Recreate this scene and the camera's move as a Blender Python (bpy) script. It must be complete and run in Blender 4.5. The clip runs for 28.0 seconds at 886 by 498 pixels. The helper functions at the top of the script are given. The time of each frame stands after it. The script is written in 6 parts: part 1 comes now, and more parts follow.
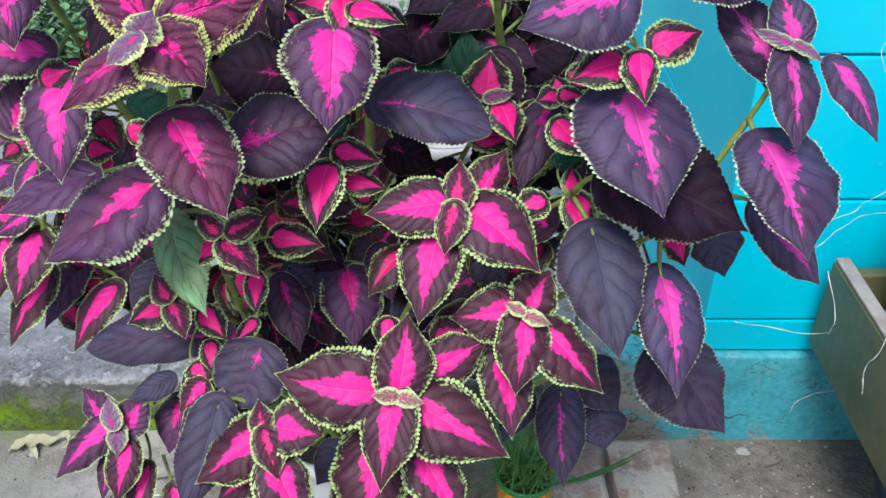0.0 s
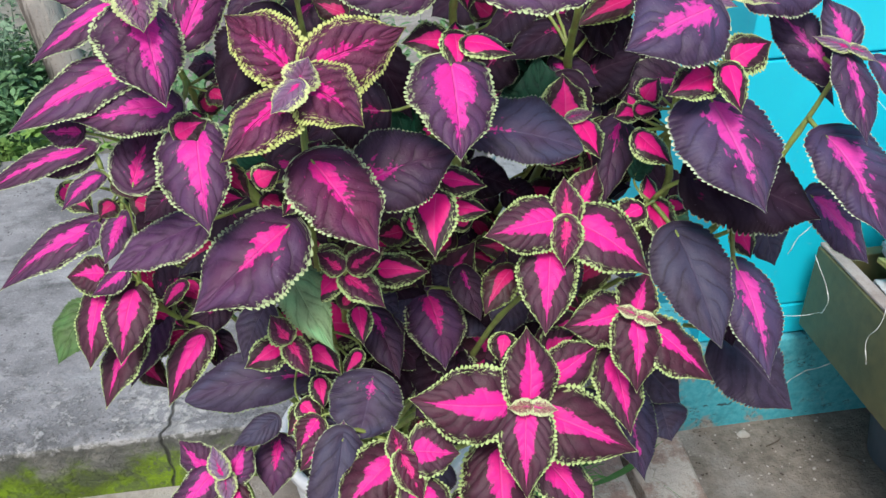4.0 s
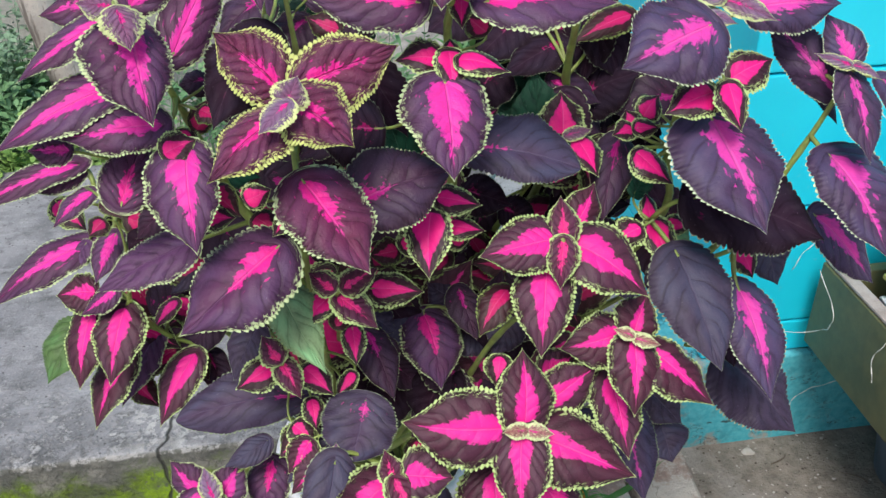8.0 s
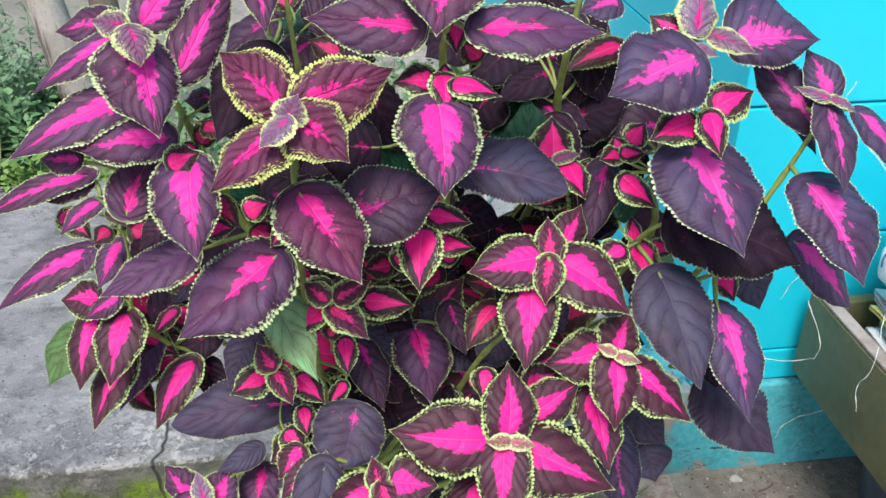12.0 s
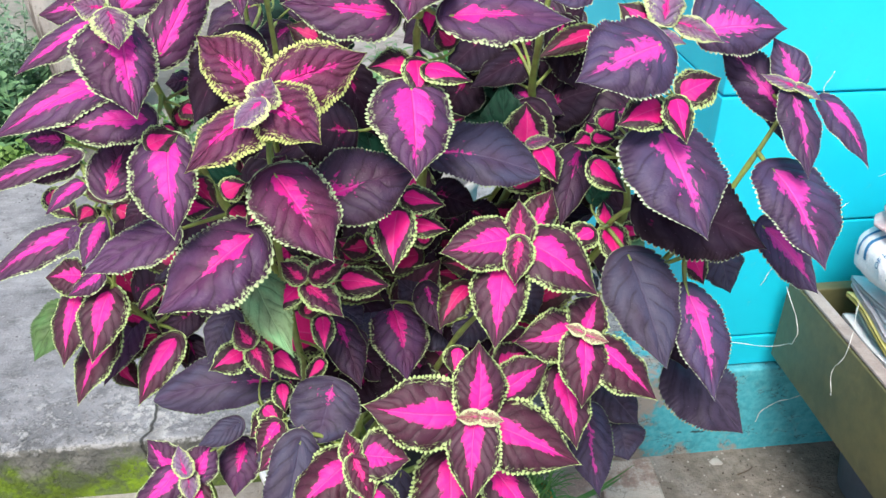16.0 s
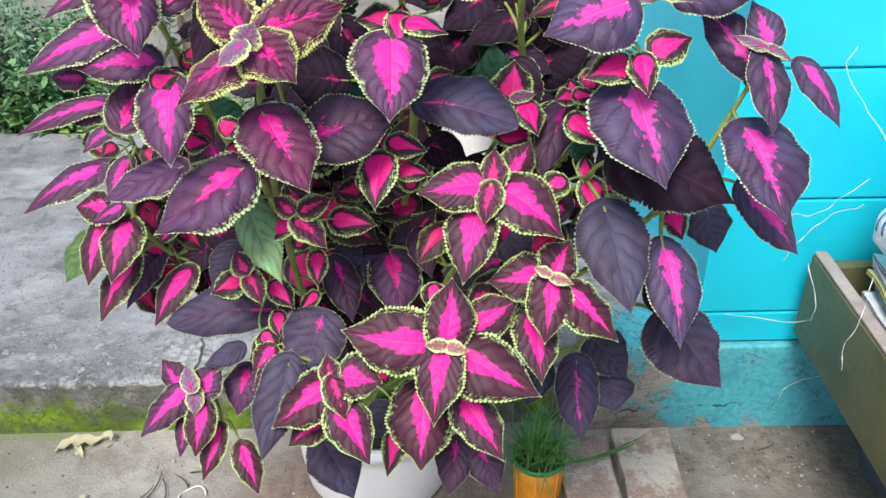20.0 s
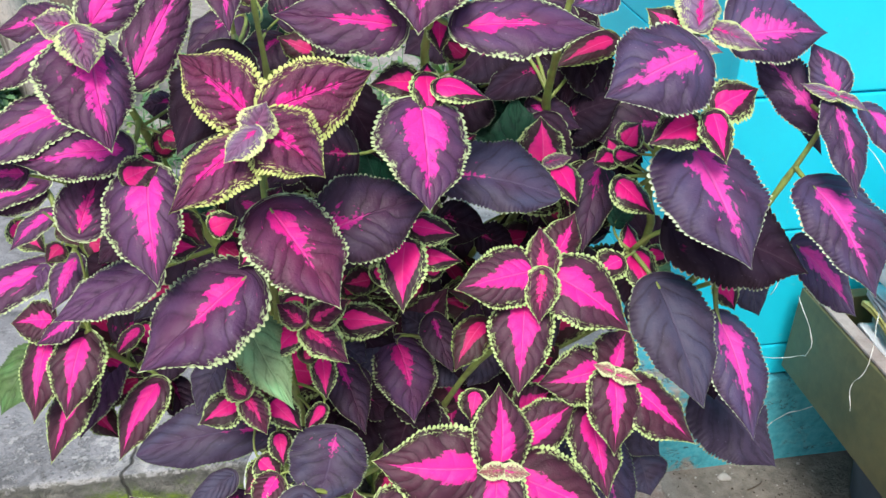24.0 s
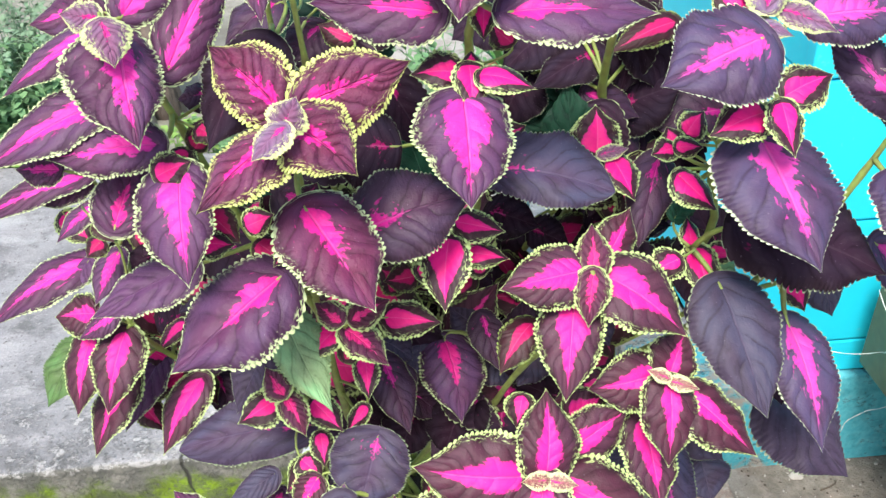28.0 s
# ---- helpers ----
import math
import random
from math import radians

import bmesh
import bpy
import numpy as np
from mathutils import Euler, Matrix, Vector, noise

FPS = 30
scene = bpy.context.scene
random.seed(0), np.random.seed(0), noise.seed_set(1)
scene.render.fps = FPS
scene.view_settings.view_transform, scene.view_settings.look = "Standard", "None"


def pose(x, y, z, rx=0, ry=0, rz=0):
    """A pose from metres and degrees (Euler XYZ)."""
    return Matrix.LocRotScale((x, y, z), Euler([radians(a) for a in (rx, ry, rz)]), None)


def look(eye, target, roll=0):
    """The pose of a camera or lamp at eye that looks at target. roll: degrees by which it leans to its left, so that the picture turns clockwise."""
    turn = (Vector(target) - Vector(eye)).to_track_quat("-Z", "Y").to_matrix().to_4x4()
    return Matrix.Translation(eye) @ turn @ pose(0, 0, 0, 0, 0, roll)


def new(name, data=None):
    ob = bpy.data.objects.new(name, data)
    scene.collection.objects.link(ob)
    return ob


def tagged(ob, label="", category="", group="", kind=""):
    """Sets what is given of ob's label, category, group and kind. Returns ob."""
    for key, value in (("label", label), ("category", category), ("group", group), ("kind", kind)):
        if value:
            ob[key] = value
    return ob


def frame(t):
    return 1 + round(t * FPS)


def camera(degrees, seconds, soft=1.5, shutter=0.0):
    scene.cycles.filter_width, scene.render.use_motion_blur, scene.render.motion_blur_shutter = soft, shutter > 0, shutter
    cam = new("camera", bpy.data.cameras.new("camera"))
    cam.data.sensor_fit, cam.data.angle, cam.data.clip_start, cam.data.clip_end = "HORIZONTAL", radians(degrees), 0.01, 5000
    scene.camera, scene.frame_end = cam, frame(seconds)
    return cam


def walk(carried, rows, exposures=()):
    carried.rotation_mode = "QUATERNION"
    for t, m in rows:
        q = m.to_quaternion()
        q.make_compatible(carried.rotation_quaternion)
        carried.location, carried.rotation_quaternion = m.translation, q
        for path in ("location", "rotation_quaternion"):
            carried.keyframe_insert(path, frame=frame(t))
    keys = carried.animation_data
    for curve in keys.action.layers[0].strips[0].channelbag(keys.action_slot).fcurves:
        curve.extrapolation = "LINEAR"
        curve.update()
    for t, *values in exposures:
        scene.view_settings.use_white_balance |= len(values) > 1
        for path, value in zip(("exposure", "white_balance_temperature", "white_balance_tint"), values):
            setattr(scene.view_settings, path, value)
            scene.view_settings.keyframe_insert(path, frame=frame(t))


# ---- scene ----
cam = camera(53.6, 28.0)
METRES, EYE, TILT, LEAN, TURN = 1.5, 1.485, -35.0, 0.0, 0.0
ROWS = [
    (0.0, 0.0, 0.0, 0.0, 0.0, 0.0, -0.0),
    (0.5, -0.012, -0.0304, -0.015, 0.21, 0.93, 0.13),
    (1.0, -0.002, -0.0746, -0.0382, 0.57, 1.01, 0.36),
    (1.5, -0.0167, -0.114, -0.0585, 1.71, 0.47, -0.47),
    (2.0, -0.0645, -0.0754, -0.0319, 0.45, 1.1, 0.75),
    (2.5, -0.105, -0.034, -0.0103, -2.41, 0.49, 3.48),
    (3.0, -0.117, -0.0137, -0.0034, -6.57, -0.16, 6.37),
    (3.5, -0.1342, -0.0136, 0.0003, -7.59, 0.26, 7.38),
    (4.0, -0.1565, -0.0208, 0.002, -6.72, 1.44, 5.79),
    (4.5, -0.1623, -0.0225, 0.0109, -6.04, 3.83, 4.54),
    (6.5, -0.1516, 0.0022, 0.0313, -4.3, 4.08, 4.83),
    (7.0, -0.146, -0.0, 0.0244, -5.33, 2.54, 5.7),
    (7.5, -0.1501, -0.0033, 0.0131, -6.2, 1.46, 5.98),
    (8.0, -0.1456, -0.011, 0.0096, -6.28, 2.05, 5.6),
    (8.5, -0.1425, -0.0213, 0.0088, -6.28, 3.45, 3.85),
    (9.0, -0.1429, -0.0247, 0.0062, -5.57, 4.1, 3.59),
    (9.5, -0.1367, -0.0302, 0.0033, -6.31, 4.01, 3.99),
    (10.0, -0.1323, -0.0311, 0.0019, -7.1, 3.48, 4.86),
    (10.5, -0.1369, -0.0349, 0.0011, -7.21, 3.74, 4.74),
    (11.0, -0.1444, -0.04, 0.0006, -6.2, 4.29, 3.88),
    (11.5, -0.1481, -0.0423, -0.0008, -4.94, 4.08, 3.04),
    (12.0, -0.1409, -0.0367, -0.0004, -6.22, 3.8, 4.11),
    (12.5, -0.1374, -0.0318, -0.0006, -7.46, 3.07, 5.1),
    (14.5, -0.1438, -0.0295, -0.0028, -9.75, 2.71, 5.18),
    (15.0, -0.1508, -0.0292, -0.0026, -9.13, 2.97, 4.7),
    (15.5, -0.1462, -0.0354, -0.0039, -8.49, 3.09, 4.55),
    (16.0, -0.1241, -0.0565, -0.0086, -6.32, 3.05, 3.69),
    (16.5, -0.1016, -0.072, -0.0257, -4.11, 2.02, 2.87),
    (17.0, -0.0902, -0.082, -0.0384, -2.53, 0.43, 2.71),
    (17.5, -0.0847, -0.0867, -0.0437, -1.08, -0.02, 2.15),
    (18.0, -0.0687, -0.0919, -0.0412, -0.76, 1.15, 1.53),
    (18.5, -0.0565, -0.0963, -0.044, -0.01, 1.58, 0.46),
    (19.0, -0.0517, -0.1042, -0.0494, 1.03, 1.89, -0.29),
    (19.5, -0.0498, -0.1105, -0.0545, 0.72, 2.32, 0.17),
    (20.0, -0.0421, -0.1138, -0.0542, -0.77, 2.62, 1.04),
    (20.5, -0.0394, -0.1158, -0.0543, -1.35, 2.82, 2.02),
    (22.5, -0.0996, -0.0393, -0.0061, -5.07, 2.04, 4.32),
    (23.0, -0.1184, -0.0208, 0.0058, -5.9, 2.31, 4.48),
    (23.5, -0.1324, -0.0027, 0.0163, -6.56, 2.73, 4.41),
    (24.0, -0.1409, 0.0113, 0.0245, -7.88, 2.59, 5.02),
    (24.5, -0.1418, 0.0217, 0.0286, -9.57, 2.06, 6.41),
    (25.0, -0.1573, 0.0262, 0.0313, -9.69, 2.13, 6.43),
    (25.5, -0.1843, 0.0242, 0.029, -7.67, 2.43, 4.51),
    (26.0, -0.196, 0.0183, 0.0231, -5.01, 2.5, 3.63),
    (26.5, -0.2045, 0.014, 0.0264, -3.04, 2.47, 2.18),
    (27.0, -0.1864, 0.0308, 0.032, -3.54, 1.95, 3.08),
    (27.5, -0.158, 0.0447, 0.0393, -4.17, 1.34, 5.01),
    (28.0, -0.119, 0.0366, 0.0372, -3.23, 1.53, 4.48),
]
EXPOSURES = [
    (0.0, 0.10, 6000, 10), (2.0, 0.20, 6200, 10), (4.0, 0.06, 6450, 10), (8.0, 0.06, 6500, 10), (9.0, 0.30, 6500, 10), (10.0, -0.02, 6450, 10), (11.0, 0.0, 6500, 10), (12.0, 0.26, 6500, 10),
    (15.0, 0.46, 6500, 10), (17.0, 0.48, 6500, 10), (19.0, 0.44, 6500, 10), (20.0, 0.39, 6500, 10), (23.0, 0.30, 6500, 10), (25.0, 0.34, 6500, 10), (26.0, 0.68, 6650, 10), (28.0, 0.80, 6650, 10),
]
walk(cam, [(t, pose(0, 0, EYE, TILT, LEAN, TURN) @ pose(METRES * x, METRES * y, METRES * z, 90 + pitch, roll, yaw)) for t, x, y, z, yaw, pitch, roll in ROWS], EXPOSURES)

# ---- light ----
world = bpy.data.worlds.new("sky")
scene.world = world
world.use_nodes = True
SUN_UP, SUN_ROUND = 58.0, 200.0
sky = world.node_tree.nodes.new("ShaderNodeTexSky")
sky.sky_type, sky.sun_disc = "NISHITA", False
sky.sun_elevation, sky.sun_rotation = radians(SUN_UP), radians(SUN_ROUND)
sky.dust_density, sky.air_density = 3.0, 1.0
world.node_tree.links.new(sky.outputs[0], world.node_tree.nodes["Background"].inputs[0])
world.node_tree.nodes["Background"].inputs[1].default_value = 0.148
lamp = new("sun", bpy.data.lights.new("sun", "SUN"))
lamp.data.energy, lamp.data.angle, lamp.data.color = 2.95, radians(22), (1.0, 0.975, 0.94)
az = radians(SUN_ROUND)
lamp.matrix_world = look((3 * math.sin(az) * math.cos(radians(SUN_UP)), 3 * math.cos(az) * math.cos(radians(SUN_UP)), 3 * math.sin(radians(SUN_UP))), (0, 0, 0))


# ---- materials ----
class Nodes:
    """A short way to write a node material."""

    def __init__(self, name):
        self.mat = bpy.data.materials.new(name)
        self.mat.use_nodes = True
        self.t = self.mat.node_tree
        self.bsdf = self.t.nodes["Principled BSDF"]

    def put(self, socket, value):
        if isinstance(value, bpy.types.NodeSocket):
            self.t.links.new(value, socket)
        elif isinstance(value, (tuple, list)) and len(value) == 3 and socket.type == "RGBA":
            socket.default_value = (*value, 1)
        else:
            socket.default_value = value

    def node(self, kind, *values, **sets):
        n = self.t.nodes.new("ShaderNode" + kind)
        for k, v in sets.items():
            if k == "op":
                n.operation = v
            elif k == "blend":
                n.blend_type = v
            elif k == "interp":
                n.interpolation_type = v
            elif k == "dims":
                n.noise_dimensions = v
            elif k == "feature":
                n.feature = v
        for i, v in enumerate(values):
            if v is not None:
                self.put(n.inputs[i], v)
        return n

    def math(self, op, a, b=0.0, c=0.0):
        return self.node("Math", a, b, c, op=op).outputs[0]

    def mix(self, f, a, b, blend="MIX"):
        n = self.t.nodes.new("ShaderNodeMix")
        n.data_type, n.blend_type = "RGBA", blend
        self.put(n.inputs[0], f), self.put(n.inputs[6], a), self.put(n.inputs[7], b)
        return n.outputs[2]

    def noise(self, vec, scale, detail=3.0, rough=0.55):
        n = self.t.nodes.new("ShaderNodeTexNoise")
        if vec is not None:
            self.put(n.inputs["Vector"], vec)
        n.inputs["Scale"].default_value, n.inputs["Detail"].default_value, n.inputs["Roughness"].default_value = scale, detail, rough
        return n.outputs[0]

    def voronoi(self, vec, scale, feature="F1"):
        n = self.t.nodes.new("ShaderNodeTexVoronoi")
        n.feature = feature
        self.put(n.inputs["Vector"], vec)
        n.inputs["Scale"].default_value = scale
        return n.outputs[0]

    def step(self, x, lo, hi):
        n = self.t.nodes.new("ShaderNodeMapRange")
        n.interpolation_type = "SMOOTHSTEP"
        self.put(n.inputs[0], x)
        self.put(n.inputs[1], lo), self.put(n.inputs[2], hi)
        return n.outputs[0]

    def ramp(self, x, *stops):
        n = self.t.nodes.new("ShaderNodeValToRGB")
        self.put(n.inputs[0], x)
        e = n.color_ramp.elements
        while len(e) < len(stops):
            e.new(0.5)
        for el, (p, c) in zip(e, stops):
            el.position = p
            el.color = (c, c, c, 1) if isinstance(c, (int, float)) else (*c, 1)
        return n.outputs[0]

    def combine(self, x, y, z):
        return self.node("CombineXYZ", x, y, z).outputs[0]

    def coords(self, which="Object"):
        return self.t.nodes.new("ShaderNodeTexCoord").outputs[which]

    def split(self, v):
        return self.node("SeparateXYZ", v).outputs

    def random(self):
        return self.t.nodes.new("ShaderNodeObjectInfo").outputs["Random"]

    def bump(self, height, strength, distance):
        n = self.t.nodes.new("ShaderNodeBump")
        n.inputs["Strength"].default_value, n.inputs["Distance"].default_value = strength, distance
        self.put(n.inputs["Height"], height)
        self.put(self.bsdf.inputs["Normal"], n.outputs[0])

    def done(self, color, rough=0.6, metal=0.0, spec=None):
        self.put(self.bsdf.inputs["Base Color"], color)
        self.put(self.bsdf.inputs["Roughness"], rough)
        self.put(self.bsdf.inputs["Metallic"], metal)
        if spec is not None:
            self.bsdf.inputs["Specular IOR Level"].default_value = spec
        return self.mat


PINK = (0.86, 0.024, 0.295)


def leaf_material(name, body, rim, edge, pink=PINK, wide=0.5, long=0.8, edge_w=0.07, splash=0.0, ragged=0.95, veins=8.5, gloss=0.5, relief=0.75, shine=0.22, velvet=0.03):
    """A leaf blade, by its own two coordinates: across (0.5 is the midrib) and along (0 base, 1 tip)."""
    m = Nodes(name)
    uv = m.split(m.coords("UV"))
    island = m.t.nodes.new("ShaderNodeNewGeometry").outputs["Random Per Island"]
    chance = m.math("FRACT", m.math("ADD", m.random(), island))
    r = m.math("MULTIPLY", chance, 37.0)
    across, along = uv[0], uv[1]
    a = m.math("ABSOLUTE", m.math("MULTIPLY", m.math("SUBTRACT", across, 0.5), 2.0))
    side = m.math("SIGN", m.math("SUBTRACT", across, 0.5))
    tooth_map = m.t.nodes.new("ShaderNodeUVMap")
    tooth_map.uv_map = "tooth"
    ribs = m.split(tooth_map.outputs[0])
    vein = ribs[0]
    wander = m.math("MULTIPLY", m.math("SUBTRACT", m.noise(m.combine(m.math("ADD", along, r), r, 0.0), 4.0, 1.0), 0.5), 0.28)
    af = m.math("ABSOLUTE", m.math("ADD", m.math("MULTIPLY", m.math("SUBTRACT", across, 0.5), 2.0), m.math("MULTIPLY", wander, along)))
    key = m.combine(m.math("ADD", m.math("MULTIPLY", vein, 1.0), r), m.math("ADD", m.math("MULTIPLY", side, 3.0), m.math("MULTIPLY", a, 0.12)), r)
    feather = m.noise(key, 9.0, 3.0, 0.65)
    fingers = m.math("ADD", m.math("MULTIPLY", feather, 0.60), m.math("MULTIPLY", m.noise(m.combine(m.math("ADD", vein, r), m.math("MULTIPLY", m.math("ADD", across, side), 0.5), r), 34.0, 2.0, 0.6), 0.40))
    grain = m.noise(m.combine(m.math("ADD", across, r), along, r), 9.0, 4.0, 0.6)
    # the pink flame along the midrib
    shape = m.ramp(along, (0.0, 0.30), (0.07, 0.85), (0.20, 1.0), (0.42 * long, 0.72), (0.75 * long, 0.34), (min(long, 0.99), 0.0))
    reach = m.math("MULTIPLY", m.math("MULTIPLY", shape, wide), m.math("ADD", 0.78, m.math("MULTIPLY", chance, 0.5)))
    blot = m.noise(m.combine(m.math("ADD", across, r), m.math("MULTIPLY", along, 1.2), r), 6.5, 4.0, 0.7)
    torn = m.math("ADD", m.math("MULTIPLY", m.math("SUBTRACT", blot, 0.5), 0.65 * ragged), m.math("MULTIPLY", m.math("SUBTRACT", fingers, 0.5), 0.95 * ragged))
    field = m.math("SUBTRACT", m.math("ADD", m.math("SUBTRACT", reach, 0.035), m.math("MULTIPLY", torn, m.step(shape, 0.0, 0.35))), af)
    flame = m.step(field, -0.02, 0.04) if wide > 0.05 else 0.0
    if splash:
        spots = m.step(m.noise(m.combine(m.math("MULTIPLY", m.math("ADD", across, r), 1.0), m.math("ADD", vein, r), r), 17.0, 2.0, 0.5), 0.64, 0.70)
        near = m.step(m.math("SUBTRACT", m.math("ADD", shape, 0.1), m.math("MULTIPLY", a, 1.3)), 0.0, 0.3)
        flame = m.math("MAXIMUM", flame, m.math("MULTIPLY", m.math("MULTIPLY", spots, near), splash))
    pinks = m.mix(m.math("MULTIPLY", grain, 0.55), pink, tuple(c * k for c, k in zip(pink, (0.72, 0.5, 0.62))))
    pinks = m.mix(m.step(field, 0.0, 0.22), tuple(c * k for c, k in zip(pink, (0.68, 0.7, 0.78))), pinks)
    # blade and its darker band inside the margin
    broad = m.noise(m.combine(m.math("ADD", across, r), along, r), 2.3, 2.0, 0.5)
    bodies = m.mix(m.step(grain, 0.35, 0.7), tuple(c * 0.95 for c in body), tuple(c * 0.56 for c in body))
    bodies = m.mix(m.step(m.math("ADD", broad, m.math("MULTIPLY", m.math("SUBTRACT", chance, 0.5), 0.35)), 0.35, 0.7), bodies, tuple(c * k for c, k in zip(body, (1.05, 1.45, 1.40))))
    if wide > 0.05:
        bodies = m.mix(m.math("MULTIPLY", m.math("SUBTRACT", 1.0, m.step(a, 0.05, 0.6)), 0.35), bodies, tuple(c * k for c, k in zip(body, (1.45, 0.75, 1.0))))
    bodies = m.mix(m.step(m.math("ADD", a, m.math("MULTIPLY", m.math("SUBTRACT", feather, 0.5), 0.5)), 0.62, 0.95), bodies, rim)
    wave = m.math("ABSOLUTE", m.math("SINE", m.math("MULTIPLY", vein, math.pi * veins)))
    line = m.math("MULTIPLY", m.math("SUBTRACT", 1.0, m.step(wave, 0.0, 0.42)), m.step(a, 0.02, 0.2))
    mid = m.math("SUBTRACT", 1.0, m.step(a, 0.012, 0.04))
    # pale sheen on the ridges, then shade in the furrows, put into the colour
    bodies = m.mix(m.math("MULTIPLY", m.step(wave, 0.70, 1.0), m.math("MULTIPLY", m.step(grain, 0.35, 0.65), 0.30)), bodies, tuple(min(1, c * 1.5 + 0.02) for c in body))
    bodies = m.mix(m.math("MULTIPLY", line, m.math("MULTIPLY", m.step(blot, 0.2, 0.65), 0.68)), bodies, tuple(c * 0.40 for c in body))
    bodies = m.mix(m.math("MULTIPLY", mid, 0.35), bodies, tuple(min(1, c * 1.6 + 0.02) for c in body))
    col = m.mix(flame, bodies, pinks)
    col = m.mix(m.math("MULTIPLY", m.math("MULTIPLY", mid, flame), 0.12), col, (0.85, 0.35, 0.62))
    dust = m.step(m.noise(m.combine(m.math("ADD", across, r), along, 3.0), 60.0, 2.0, 0.5), 0.70, 0.78)
    col = m.mix(m.math("MULTIPLY", dust, 0.35), col, (0.45, 0.36, 0.46))
    # pale toothed margin, broken up
    bead = m.math("ABSOLUTE", m.math("SINE", m.math("MULTIPLY", ribs[1], math.pi)))
    uneven = m.noise(m.combine(m.math("MULTIPLY", side, 5.0), m.math("ADD", along, r), r), 11.0, 2.0, 0.5)
    wide_e = m.math("MULTIPLY", m.math("MULTIPLY", m.math("ADD", m.math("MULTIPLY", bead, 0.9 if edge_w < 0.13 else 0.5), 0.10 if edge_w < 0.13 else 0.5), m.math("MAXIMUM", 0.30, m.math("SUBTRACT", m.math("MULTIPLY", uneven, 2.2), 0.32))), edge_w * 1.6)
    tipward = m.math("ADD", wide_e, m.math("MULTIPLY", m.step(along, 0.93, 1.0), 0.9 if edge_w > 0.04 else 0.2))
    margin = m.step(m.math("SUBTRACT", a, m.math("SUBTRACT", 1.0, tipward)), -0.01, 0.02)
    edges = m.mix(grain, edge, tuple(c * k for c, k in zip(edge, (0.48, 0.58, 0.44))))
    if edge_w > 0.04:
        flecks = m.step(m.noise(m.combine(m.math("MULTIPLY", ribs[1], 0.55), m.math("MULTIPLY", across, 26.0), r), 1.6, 2.0, 0.6), 0.53, 0.59)
        flecks = m.math("MULTIPLY", flecks, m.step(m.math("ADD", a, m.math("MULTIPLY", m.math("SUBTRACT", uneven, 0.5), 0.35)), 1.0 - edge_w * 3.4, 1.0 - edge_w * 1.6))
        margin = m.math("MAXIMUM", margin, m.math("MULTIPLY", flecks, 0.8))
    col = m.mix(margin, col, edges)
    blister = m.noise(m.combine(m.math("ADD", across, r), m.math("MULTIPLY", along, 1.4), r), 16.0, 3.0, 0.6)
    quilt = m.math("ADD", m.math("MULTIPLY", m.math("POWER", wave, 0.7), 0.45), m.math("MULTIPLY", blister, 0.55))
    quilt = m.math("ADD", quilt, m.math("MULTIPLY", m.noise(m.coords("Object"), 900.0, 2.0), 0.12))
    quilt = m.math("SUBTRACT", quilt, m.math("MULTIPLY", mid, 0.8))
    m.bump(quilt, relief * 0.8, 0.0030)
    m.bsdf.inputs["Sheen Weight"].default_value = velvet
    m.bsdf.inputs["Sheen Roughness"].default_value = 0.45
    m.bsdf.inputs["Sheen Tint"].default_value = (0.85, 0.8, 1.0, 1)
    return m.done(col, m.math("ADD", gloss - 0.1, m.math("MULTIPLY", grain, 0.16)), 0.0, shine)


